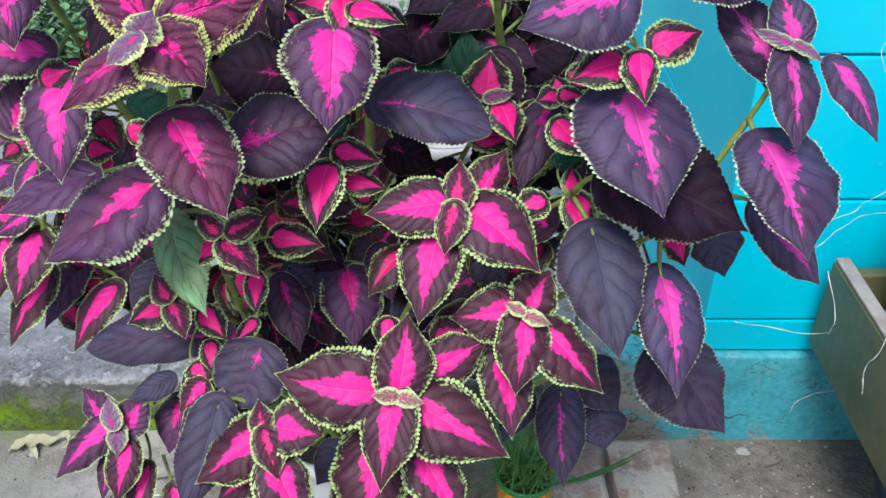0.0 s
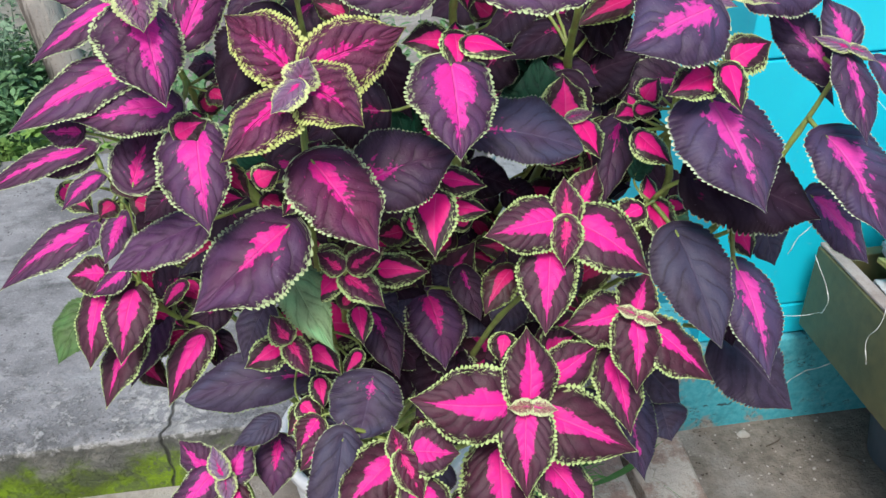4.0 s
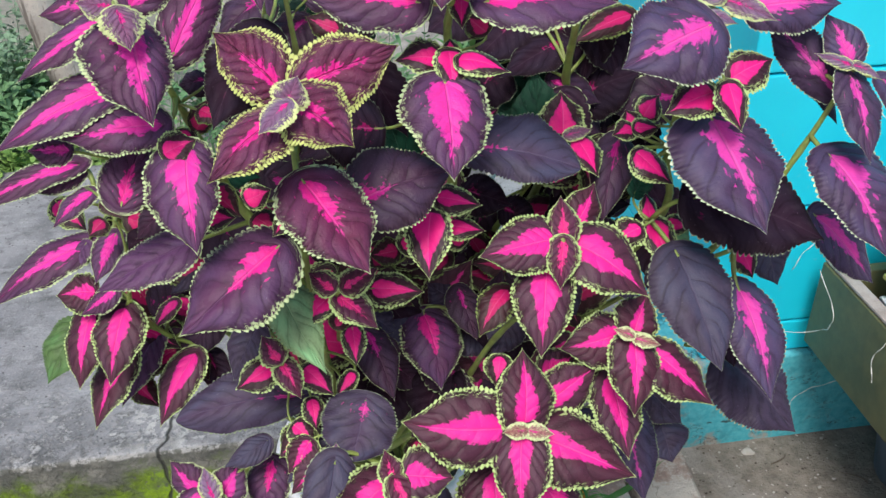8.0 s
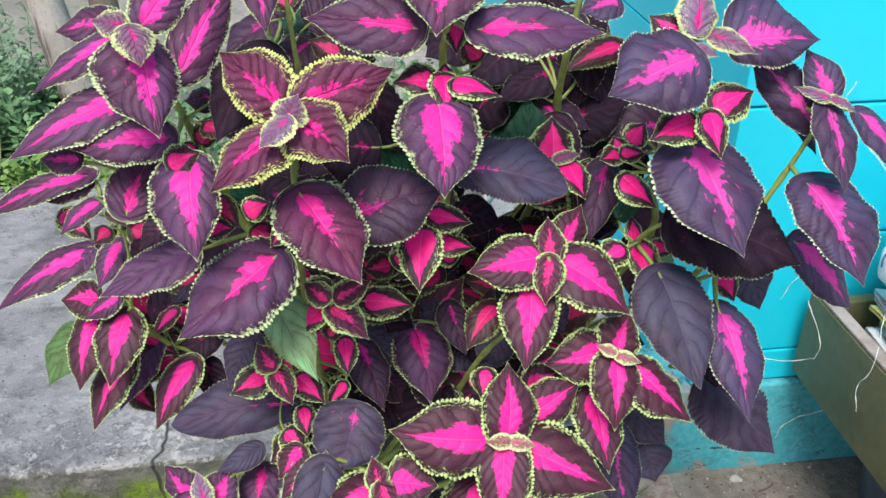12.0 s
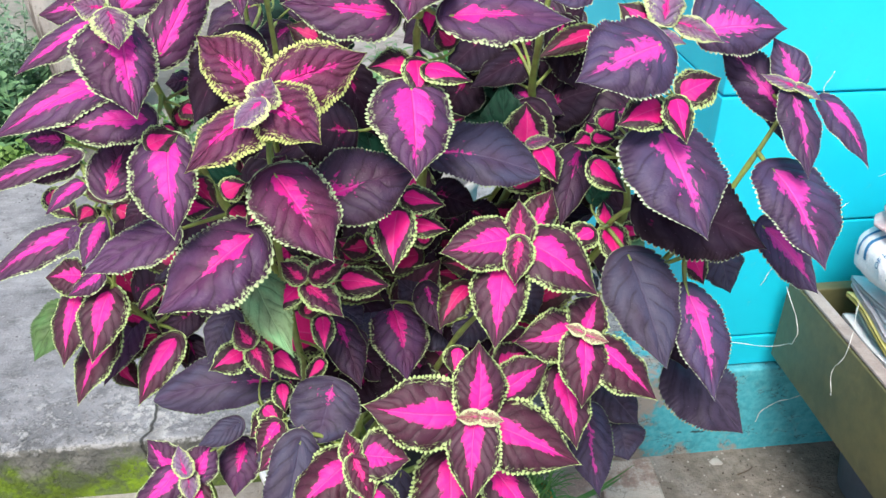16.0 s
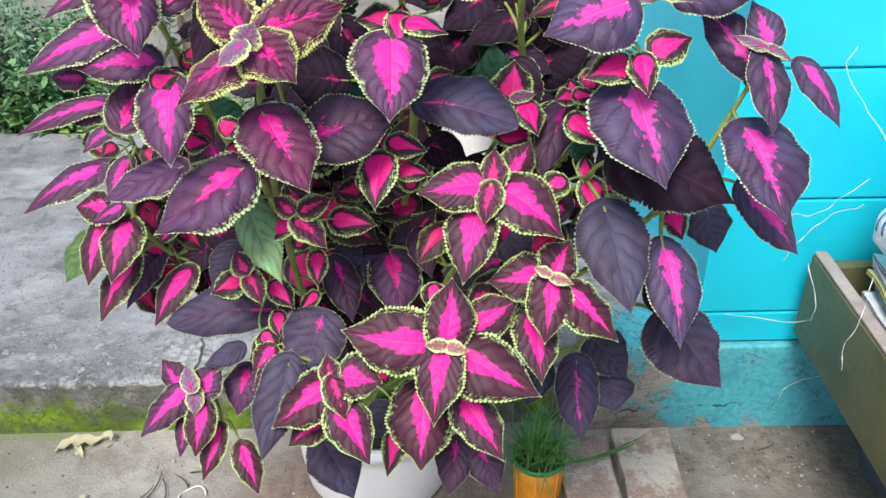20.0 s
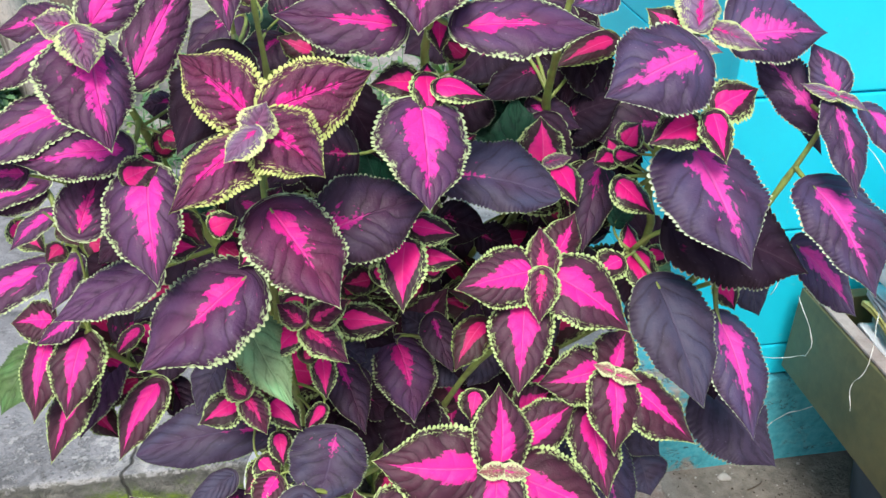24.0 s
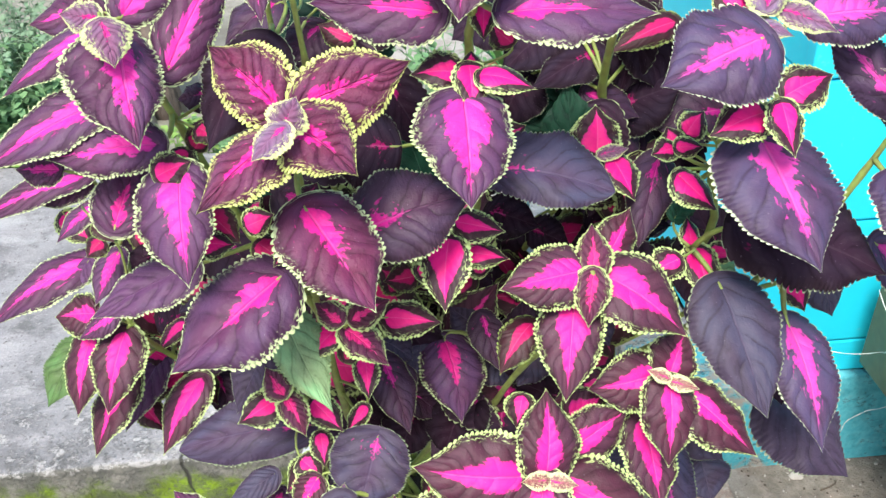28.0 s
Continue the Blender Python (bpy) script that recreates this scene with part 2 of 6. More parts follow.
GREEN_EDGE, YELLOW_EDGE, PALE_EDGE = (0.58, 0.70, 0.30), (0.74, 0.77, 0.27), (0.62, 0.71, 0.40)
LEAF = {
    "M": (leaf_material("mature leaf", (0.086, 0.027, 0.070), (0.034, 0.009, 0.030), PALE_EDGE, pink=(0.80, 0.040, 0.36), wide=0.42, long=0.94, edge_w=0.052, splash=0.6), "purple coleus leaf with a pink flame and pale toothed margin"),
    "L": (leaf_material("outer slate-purple leaf", (0.064, 0.035, 0.080), (0.040, 0.022, 0.050), (0.66, 0.72, 0.52), pink=(0.74, 0.060, 0.38), wide=0.33, long=0.90, edge_w=0.032, splash=0.7), "slate-purple coleus leaf with a soft pink flame and pale toothed margin"),
    "N": (leaf_material("splashed leaf", (0.082, 0.028, 0.074), (0.034, 0.011, 0.031), PALE_EDGE, wide=0.31, long=0.60, edge_w=0.050, splash=0.9), "purple coleus leaf with pink splashes near its stalk"),
    "A": (leaf_material("maroon splashed leaf", (0.115, 0.022, 0.062), (0.042, 0.010, 0.026), PALE_EDGE, wide=0.30, long=0.66, edge_w=0.050, splash=0.9), "maroon-purple coleus leaf with pink splashes along its midrib"),
    "W": (leaf_material("plain purple leaf", (0.104, 0.040, 0.108), (0.066, 0.028, 0.064), PALE_EDGE, wide=0.02, long=0.2, edge_w=0.05), "plain purple coleus leaf with pale margin"),
    "R": (leaf_material("rosette leaf", (0.066, 0.016, 0.032), (0.021, 0.008, 0.011), GREEN_EDGE, wide=0.46, long=0.92, edge_w=0.074, relief=0.6, ragged=0.6), "maroon coleus leaf with hot pink flame and lime margin"),
    "Y": (leaf_material("young yellow-edged leaf", (0.120, 0.023, 0.060), (0.060, 0.018, 0.028), YELLOW_EDGE, wide=0.30, long=0.74, edge_w=0.112, splash=0.6, relief=1.5), "maroon coleus leaf with broad yellow toothed margin"),
    "P": (leaf_material("small pink leaf", (0.036, 0.010, 0.018), (0.018, 0.011, 0.010), GREEN_EDGE, pink=(0.86, 0.012, 0.23), wide=0.66, long=0.92, edge_w=0.115, ragged=0.35, relief=0.25), "small hot pink coleus leaf with dark border"),
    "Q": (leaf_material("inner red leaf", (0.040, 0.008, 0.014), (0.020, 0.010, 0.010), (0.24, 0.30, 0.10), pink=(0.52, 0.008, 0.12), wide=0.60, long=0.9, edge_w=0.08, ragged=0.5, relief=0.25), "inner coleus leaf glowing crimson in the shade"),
    "S": (leaf_material("tiny crown leaf", (0.19, 0.095, 0.17), (0.13, 0.08, 0.11), (0.66, 0.70, 0.36), wide=0.20, long=0.6, edge_w=0.19, relief=1.0), "tiny new coleus leaf at the heart of a rosette"),
    "E": (leaf_material("cream-edged heart leaf", (0.26, 0.095, 0.10), (0.36, 0.32, 0.17), (0.78, 0.80, 0.46), wide=0.14, long=0.6, edge_w=0.34, relief=0.8), "tiny cream-edged leaf at the heart of a rosette"),
    "Z": (leaf_material("young yellow-edged crown leaf", (0.16, 0.075, 0.14), (0.12, 0.06, 0.09), (0.76, 0.78, 0.38), wide=0.14, long=0.5, edge_w=0.19, relief=0.7), "young crown leaf with a yellow margin"),
    "T": (leaf_material("small maroon leaf", (0.080, 0.014, 0.036), (0.034, 0.012, 0.016), GREEN_EDGE, pink=(0.82, 0.03, 0.22), wide=0.30, long=0.8, edge_w=0.13), "small maroon coleus leaf with reddish midrib"),
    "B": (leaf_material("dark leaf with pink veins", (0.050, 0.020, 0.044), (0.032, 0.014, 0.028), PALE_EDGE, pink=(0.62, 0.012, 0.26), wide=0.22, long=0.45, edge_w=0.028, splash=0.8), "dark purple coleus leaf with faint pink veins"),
    "D": (leaf_material("old slate leaf", (0.050, 0.034, 0.064), (0.036, 0.024, 0.046), (0.34, 0.38, 0.26), wide=0.03, long=0.3, edge_w=0.03, gloss=0.55, relief=0.6), "old slate-purple coleus leaf, almost unmarked"),
    "F": (leaf_material("slate leaf with a pink base", (0.052, 0.038, 0.074), (0.038, 0.025, 0.050), (0.30, 0.36, 0.22), pink=(0.66, 0.03, 0.28), wide=0.15, long=0.42, edge_w=0.03, splash=0.5, gloss=0.55, relief=0.45), "slate-blue coleus leaf with pink at its stalk"),
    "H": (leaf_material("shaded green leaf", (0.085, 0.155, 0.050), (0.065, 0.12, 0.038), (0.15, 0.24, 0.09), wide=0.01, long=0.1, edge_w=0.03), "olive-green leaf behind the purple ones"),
    "J": (leaf_material("slate leaf with a thin streak", (0.050, 0.036, 0.076), (0.036, 0.025, 0.054), (0.30, 0.36, 0.22), pink=(0.66, 0.05, 0.34), wide=0.13, long=0.92, edge_w=0.03, gloss=0.55), "slate-purple coleus leaf with a thin pink streak"),
    # K and V have the deep shade of the bush mixed into their colour
    "K": (leaf_material("dark leaf with deep shade in its colour", (0.022, 0.010, 0.020), (0.015, 0.008, 0.013), (0.30, 0.34, 0.24), pink=(0.34, 0.008, 0.11), wide=0.16, long=0.40, edge_w=0.022, splash=0.5, gloss=0.75, relief=0.35, shine=0.08, velvet=0.0), "dark purple coleus leaf with deep shade in its colour and a trace of crimson"),
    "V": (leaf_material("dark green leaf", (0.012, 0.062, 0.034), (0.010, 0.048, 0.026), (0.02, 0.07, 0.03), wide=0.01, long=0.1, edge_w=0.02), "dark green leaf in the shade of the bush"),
    "G": (leaf_material("green leaf", (0.23, 0.35, 0.17), (0.19, 0.29, 0.13), (0.24, 0.34, 0.17), wide=0.01, long=0.1, edge_w=0.03), "pale green leaf seen from its underside"),
}


def stalk_material():
    m = Nodes("green stalk")
    n = m.noise(m.coords(), 60.0, 3.0)
    col = m.mix(m.step(n, 0.35, 0.7), (0.25, 0.335, 0.075), (0.19, 0.215, 0.060))
    m.bump(n, 0.3, 0.001)
    return m.done(col, 0.5)


STALK = stalk_material()


def plain_material(name, color, second, scale=30.0, rough=0.6, bump=0.2, dist=0.002, metal=0.0):
    m = Nodes(name)
    n = m.noise(m.coords(), scale, 5.0, 0.6)
    fine = m.noise(m.coords(), scale * 9, 3.0, 0.6)
    m.bump(m.math("ADD", n, m.math("MULTIPLY", fine, 0.4)), bump, dist)
    return m.done(m.mix(m.step(m.math("ADD", m.math("MULTIPLY", n, 0.7), m.math("MULTIPLY", fine, 0.3)), 0.3, 0.7), color, second), rough, metal)


def wall_material(name, tint):
    m = Nodes(name)
    p = m.coords()
    big, fine = m.noise(p, 2.5, 4.0), m.noise(p, 45.0, 4.0, 0.65)
    col = m.mix(m.step(big, 0.3, 0.7), tint, tuple(c * k for c, k in zip(tint, (0.8, 0.88, 0.92))))
    col = m.mix(m.math("MULTIPLY", m.step(fine, 0.62, 0.75), 0.25), col, (0.25, 0.6, 0.66))
    m.bump(m.math("ADD", big, m.math("MULTIPLY", fine, 0.5)), 0.15, 0.003)
    return m.done(col, 0.42)


TURQUOISE = (0.010, 0.645, 0.81)
WALL = wall_material("turquoise paint", TURQUOISE)


def plinth_material():
    """Turquoise paint flaking off a cement plinth."""
    m = Nodes("flaking turquoise plinth")
    p = m.coords()
    xyz = m.split(p)
    n, fine = m.noise(p, 9.0, 6.0, 0.65), m.noise(p, 70.0, 4.0, 0.6)
    gone = m.math("SUBTRACT", m.math("MULTIPLY", n, 0.75), m.math("MULTIPLY", m.math("SUBTRACT", xyz[0], 0.1), 0.62))
    gone = m.math("ADD", gone, m.math("MULTIPLY", m.math("SUBTRACT", 0.06, xyz[2]), 0.35))
    gone = m.math("ADD", gone, m.math("MULTIPLY", m.math("SUBTRACT", fine, 0.5), 0.22))
    bare = m.step(gone, 0.06, 0.17)
    seam = m.math("ABSOLUTE", m.math("ADD", m.math("SUBTRACT", xyz[2], 0.062), m.math("MULTIPLY", m.math("SUBTRACT", n, 0.5), 0.10)))
    seam = m.math("MULTIPLY", m.math("SUBTRACT", 1.0, m.step(seam, 0.0015, 0.005)), m.math("MULTIPLY", m.step(m.noise(p, 20.0, 3.0, 0.6), 0.46, 0.56), m.math("SUBTRACT", 1.0, m.step(xyz[0], 0.62, 0.75))))
    paint = m.mix(m.step(fine, 0.3, 0.7), (0.045, 0.36, 0.43), (0.10, 0.46, 0.52))
    paint = m.mix(m.math("MULTIPLY", m.step(m.noise(p, 16.0, 5.0, 0.7), 0.5, 0.68), 0.6), paint, (0.03, 0.20, 0.24))
    cement = m.mix(m.step(n, 0.3, 0.7), (0.22, 0.20, 0.165), (0.34, 0.31, 0.27))
    m.bump(m.math("ADD", m.math("MULTIPLY", bare, -0.6), m.math("ADD", n, m.math("MULTIPLY", fine, 0.6))), 0.5, 0.008)
    col = m.mix(bare, paint, cement)
    col = m.mix(m.math("MULTIPLY", m.step(m.noise(p, 26.0, 5.0, 0.7), 0.56, 0.68), 0.35), col, (0.20, 0.46, 0.48))
    chips = m.math("SUBTRACT", 1.0, m.step(m.math("ABSOLUTE", m.math("SUBTRACT", m.noise(m.combine(xyz[0], xyz[1], m.math("MULTIPLY", xyz[2], 1.8)), 24.0, 6.0, 0.7), 0.5)), 0.006, 0.022))
    chips = m.math("MULTIPLY", chips, m.step(m.math("SUBTRACT", m.noise(p, 13.0, 3.0, 0.6), m.math("MULTIPLY", m.math("SUBTRACT", xyz[0], 0.55), 0.25)), 0.50, 0.56))
    col = m.mix(m.math("MULTIPLY", chips, 0.8), col, (0.02, 0.035, 0.04))
    return m.done(m.mix(m.math("MULTIPLY", seam, 0.9), col, (0.02, 0.03, 0.03)), 0.7)


PLINTH = plinth_material()


def slab_material():
    """Old grey concrete, worn pale at the lip, with moss low on the step's face."""
    m = Nodes("weathered concrete slab")
    p = m.coords()
    xyz = m.split(p)
    big, mid, fine = m.noise(p, 2.2, 5.0, 0.6), m.noise(p, 14.0, 5.0, 0.65), m.noise(p, 120.0, 3.0, 0.6)
    col = m.mix(m.step(big, 0.35, 0.65), (0.140, 0.142, 0.150), (0.275, 0.278, 0.29))
    col = m.mix(m.math("MULTIPLY", m.step(mid, 0.48, 0.68), 0.7), col, (0.075, 0.077, 0.08))
    streak = m.noise(m.combine(m.math("MULTIPLY", xyz[0], 0.45), xyz[1], xyz[2]), 13.0, 5.0, 0.7)
    col = m.mix(m.math("MULTIPLY", m.step(streak, 0.52, 0.66), 0.5), col, (0.38, 0.38, 0.39))
    pits = m.step(m.voronoi(p, 55.0), 0.10, 0.20)
    col = m.mix(m.math("MULTIPLY", m.math("SUBTRACT", 1.0, pits), m.step(big, 0.45, 0.6)), col, (0.05, 0.05, 0.05))
    col = m.mix(m.math("MULTIPLY", m.step(fine, 0.58, 0.72), 0.55), col, (0.44, 0.43, 0.43))
    # thin pale skin flaking off a darker coat towards the lip
    near_lip = m.math("SUBTRACT", 1.0, m.step(m.math("ADD", xyz[1], m.math("MULTIPLY", m.math("SUBTRACT", big, 0.5), 0.5)), 1.52, 1.78))
    flake = m.step(m.math("ADD", m.math("MULTIPLY", m.noise(p, 38.0, 6.0, 0.75), 0.7), m.math("MULTIPLY", mid, 0.3)), 0.53, 0.57)
    col = m.mix(m.math("MULTIPLY", m.math("MULTIPLY", flake, near_lip), 0.75), col, m.mix(fine, (0.34, 0.34, 0.34), (0.50, 0.50, 0.49)))
    worn = m.step(m.noise(p, 52.0, 5.0, 0.7), 0.58, 0.64)
    col = m.mix(m.math("MULTIPLY", m.math("MULTIPLY", worn, near_lip), 0.6), col, (0.070, 0.072, 0.070))
    smear = m.noise(m.combine(m.math("MULTIPLY", xyz[0], 0.8), m.math("MULTIPLY", xyz[1], 1.6), 0.0), 3.4, 5.0, 0.62)
    col = m.mix(m.math("MULTIPLY", m.step(smear, 0.54, 0.68), 0.5), col, (0.42, 0.43, 0.445))
    # a wandering crack that runs in from the lip
    drift = m.math("MULTIPLY", m.math("SUBTRACT", m.noise(m.combine(0.0, xyz[1], xyz[2]), 5.0, 3.5, 0.6), 0.5), 0.13)
    off = m.math("ABSOLUTE", m.math("ADD", m.math("ADD", xyz[0], 0.646), drift))
    thin = m.math("SUBTRACT", 0.0042, m.math("MULTIPLY", m.math("SUBTRACT", xyz[1], 1.40), 0.018))
    crack = m.math("SUBTRACT", 1.0, m.step(m.math("SUBTRACT", off, m.math("MULTIPLY", thin, m.step(mid, 0.25, 0.6))), -0.002, 0.003))
    rubble = m.math("MULTIPLY", m.math("SUBTRACT", 1.0, m.step(off, 0.03, 0.14)), m.step(m.noise(p, 34.0, 6.0, 0.75), 0.48, 0.55))
    rubble = m.math("MULTIPLY", rubble, m.math("SUBTRACT", 1.0, m.step(xyz[1], 1.50, 1.64)))
    col = m.mix(m.math("MULTIPLY", rubble, 0.7), col, (0.52, 0.52, 0.50))
    face = m.math("SUBTRACT", 1.0, m.step(xyz[1], 1.402, 1.41))
    grime = m.mix(m.step(mid, 0.35, 0.65), (0.075, 0.078, 0.062), (0.20, 0.195, 0.165))
    col = m.mix(m.math("MULTIPLY", face, 0.9), col, grime)
    patch = m.noise(p, 5.0, 5.0, 0.65)
    moss_where = m.math("ADD", m.math("MULTIPLY", m.math("SUBTRACT", mid, 0.5), 0.20), xyz[2])
    moss = m.math("MULTIPLY", face, m.math("SUBTRACT", 1.0, m.step(moss_where, 0.060, 0.125)))
    moss = m.math("MULTIPLY", moss, m.step(m.math("ADD", patch, m.math("MULTIPLY", xyz[0], -0.24)), 0.42, 0.62))
    moss = m.math("MULTIPLY", moss, m.step(m.math("ADD", m.math("MULTIPLY", fine, 0.6), m.math("MULTIPLY", mid, 0.4)), 0.28, 0.46))
    col = m.mix(moss, col, m.mix(m.step(patch, 0.4, 0.65), m.mix(fine, (0.055, 0.090, 0.006), (0.11, 0.16, 0.010)), m.mix(fine, (0.14, 0.25, 0.004), (0.24, 0.38, 0.010))))
    edge = m.math("ADD", xyz[2], m.math("MULTIPLY", m.math("SUBTRACT", m.noise(p, 24.0, 4.0, 0.7), 0.5), 0.035))
    lip = m.math("MULTIPLY", m.math("MULTIPLY", m.step(edge, 0.136, 0.144), m.math("SUBTRACT", 1.0, m.step(xyz[1], 1.402, 1.425))), m.step(m.noise(p, 30.0, 5.0, 0.8), 0.47, 0.58))
    col = m.mix(m.math("MULTIPLY", lip, 0.7), col, (0.40, 0.395, 0.385))
    dark = m.math("MULTIPLY", m.math("SUBTRACT", 1.0, m.step(xyz[1], 1.41, 1.52)), m.step(m.noise(p, 17.0, 5.0, 0.7), 0.46, 0.6))
    col = m.mix(m.math("MULTIPLY", m.math("MULTIPLY", dark, m.math("SUBTRACT", 1.0, lip)), 0.55), col, (0.06, 0.062, 0.058))
    col = m.mix(m.math("MULTIPLY", crack, 0.92), col, (0.028, 0.028, 0.022))
    rise = m.math("SUBTRACT", m.math("ADD", m.math("MULTIPLY", mid, 0.8), m.math("MULTIPLY", fine, 0.6)), m.math("MULTIPLY", crack, 0.9))
    rise = m.math("ADD", rise, m.math("MULTIPLY", m.math("MULTIPLY", flake, near_lip), 0.35))
    m.bump(rise, 0.8, 0.009)
    return m.done(col, 0.85)


SLAB = slab_material()


def ground_material():
    m = Nodes("dusty cement ground")
    p = m.coords()
    big, mid, fine = m.noise(p, 1.6, 5.0, 0.6), m.noise(p, 11.0, 6.0, 0.7), m.noise(p, 150.0, 3.0, 0.65)
    col = m.mix(m.step(big, 0.35, 0.65), (0.25, 0.235, 0.215), (0.41, 0.385, 0.355))
    stain = m.noise(p, 5.0, 5.0, 0.7)
    col = m.mix(m.math("MULTIPLY", m.step(stain, 0.50, 0.62), 0.6), col, (0.17, 0.14, 0.115))
    col = m.mix(m.math("MULTIPLY", m.step(mid, 0.45, 0.65), 0.6), col, (0.19, 0.17, 0.15))
    col = m.mix(m.math("MULTIPLY", m.step(fine, 0.58, 0.70), 0.28), col, (0.48, 0.45, 0.41))
    col = m.mix(m.math("MULTIPLY", m.math("SUBTRACT", 1.0, m.step(fine, 0.30, 0.42)), 0.3), col, (0.12, 0.10, 0.085))
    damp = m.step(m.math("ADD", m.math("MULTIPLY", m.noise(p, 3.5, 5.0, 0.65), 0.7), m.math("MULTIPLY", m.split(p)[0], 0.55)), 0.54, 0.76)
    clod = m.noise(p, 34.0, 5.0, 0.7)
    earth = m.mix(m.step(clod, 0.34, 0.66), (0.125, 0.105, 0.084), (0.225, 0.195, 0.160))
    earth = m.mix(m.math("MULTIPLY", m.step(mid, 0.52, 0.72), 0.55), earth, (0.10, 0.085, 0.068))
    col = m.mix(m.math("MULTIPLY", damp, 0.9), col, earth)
    flat = m.split(p)
    dx, dy = m.math("ADD", flat[0], 0.18), m.math("SUBTRACT", flat[1], 1.12)
    far = m.math("SQRT", m.math("ADD", m.math("MULTIPLY", m.math("MULTIPLY", dx, dx), 0.55), m.math("MULTIPLY", dy, dy)))
    wash = m.math("SUBTRACT", 1.0, m.step(m.math("ADD", far, m.math("MULTIPLY", m.math("SUBTRACT", stain, 0.5), 0.5)), 0.20, 0.34))
    col = m.mix(m.math("MULTIPLY", wash, 0.75), col, m.mix(m.step(clod, 0.35, 0.65), (0.095, 0.062, 0.043), (0.23, 0.16, 0.115)))
    foot = m.math("MULTIPLY", m.step(m.math("ADD", flat[1], m.math("MULTIPLY", m.math("SUBTRACT", mid, 0.5), 0.16)), 1.35, 1.40), m.math("SUBTRACT", 1.0, m.step(m.math("ADD", flat[0], m.math("MULTIPLY", stain, 0.6)), -0.75, -0.45)))
    foot = m.math("MULTIPLY", foot, m.math("SUBTRACT", 1.0, m.step(flat[1], 1.42, 1.5)))
    col = m.mix(m.math("MULTIPLY", foot, 0.75), col, m.mix(fine, (0.10, 0.15, 0.015), (0.20, 0.27, 0.03)))
    algae = m.math("MULTIPLY", m.math("SUBTRACT", 1.0, m.step(m.math("ADD", flat[0], m.math("MULTIPLY", stain, 0.5)), -0.80, -0.40)), m.step(m.math("ADD", flat[1], m.math("MULTIPLY", mid, 0.3)), 1.15, 1.45))
    col = m.mix(m.math("MULTIPLY", algae, 0.5), col, m.mix(mid, (0.13, 0.145, 0.085), (0.21, 0.225, 0.17)))
    rise = m.math("ADD", m.math("MULTIPLY", mid, 0.8), m.math("MULTIPLY", fine, 0.5))
    m.bump(m.math("ADD", rise, m.math("MULTIPLY", m.math("MULTIPLY", clod, damp), 1.0)), 0.8, 0.012)
    return m.done(col, 0.9)


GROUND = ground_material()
WHITE_POT = plain_material("whitewashed pot", (0.90, 0.90, 0.885), (0.82, 0.82, 0.80), 9.0, 0.4, 0.08)
SOIL = plain_material("dark potting soil", (0.035, 0.026, 0.02), (0.07, 0.05, 0.035), 60.0, 0.95, 0.8, 0.01)
ORANGE = plain_material("orange plastic", (0.78, 0.33, 0.020), (0.58, 0.20, 0.02), 24.0, 0.35, 0.2)
TERRACOTTA = plain_material("terracotta", (0.62, 0.23, 0.10), (0.48, 0.17, 0.08), 20.0, 0.8)
GREEN_RIM = plain_material("green plastic rim", (0.03, 0.25, 0.06), (0.02, 0.18, 0.05), 20.0, 0.4)
def brick_material(name, fired, lime, cover):
    """Soft fired brick under patches of cement and lime."""
    m = Nodes(name)
    p = m.coords()
    big, mid, fine = m.noise(p, 13.0, 5.0, 0.7), m.noise(p, 45.0, 5.0, 0.7), m.noise(p, 190.0, 3.0, 0.6)
    col = m.mix(m.step(mid, 0.3, 0.7), fired, tuple(c * 0.72 for c in fired))
    col = m.mix(m.step(big, cover, cover + 0.14), col, lime)
    col = m.mix(m.math("MULTIPLY", m.step(mid, 0.55, 0.68), 0.45), col, tuple(c * 0.6 for c in lime))
    col = m.mix(m.math("MULTIPLY", m.step(fine, 0.58, 0.70), 0.4), col, (0.60, 0.56, 0.52))
    crack = m.math("SUBTRACT", 1.0, m.step(m.math("ABSOLUTE", m.math("SUBTRACT", m.noise(p, 9.0, 4.0, 0.6), 0.5)), 0.004, 0.014))
    col = m.mix(m.math("MULTIPLY", m.math("MULTIPLY", crack, m.step(big, 0.45, 0.55)), 0.35), col, (0.05, 0.04, 0.035))
    m.bump(m.math("ADD", m.math("MULTIPLY", big, 0.6), m.math("ADD", m.math("MULTIPLY", mid, 0.5), m.math("MULTIPLY", fine, 0.3))), 0.8, 0.010)
    return m.done(col, 0.92)


BRICK = brick_material("cement-smeared brick", (0.36, 0.26, 0.22), (0.45, 0.405, 0.355), 0.44)
PALE_BRICK = brick_material("limewashed brick", (0.34, 0.245, 0.20), (0.47, 0.425, 0.37), 0.43)
BOARD = plain_material("olive painted board", (0.150, 0.138, 0.058), (0.070, 0.074, 0.034), 5.0, 0.5, 0.3, 0.004)
BOARD_EDGE = plain_material("raw board edge", (0.42, 0.36, 0.33), (0.27, 0.22, 0.20), 24.0, 0.8, 0.3)
SACK = plain_material("white woven sack", (0.78, 0.79, 0.81), (0.62, 0.64, 0.68), 14.0, 0.65, 0.7, 0.008)
SACK_GREY = plain_material("grey sack weave", (0.70, 0.66, 0.70), (0.50, 0.50, 0.53), 26.0, 0.6, 0.4, 0.004)
SACK_YELLOW = plain_material("yellow sack stripe", (0.62, 0.56, 0.12), (0.70, 0.66, 0.30), 30.0, 0.6, 0.4, 0.004)
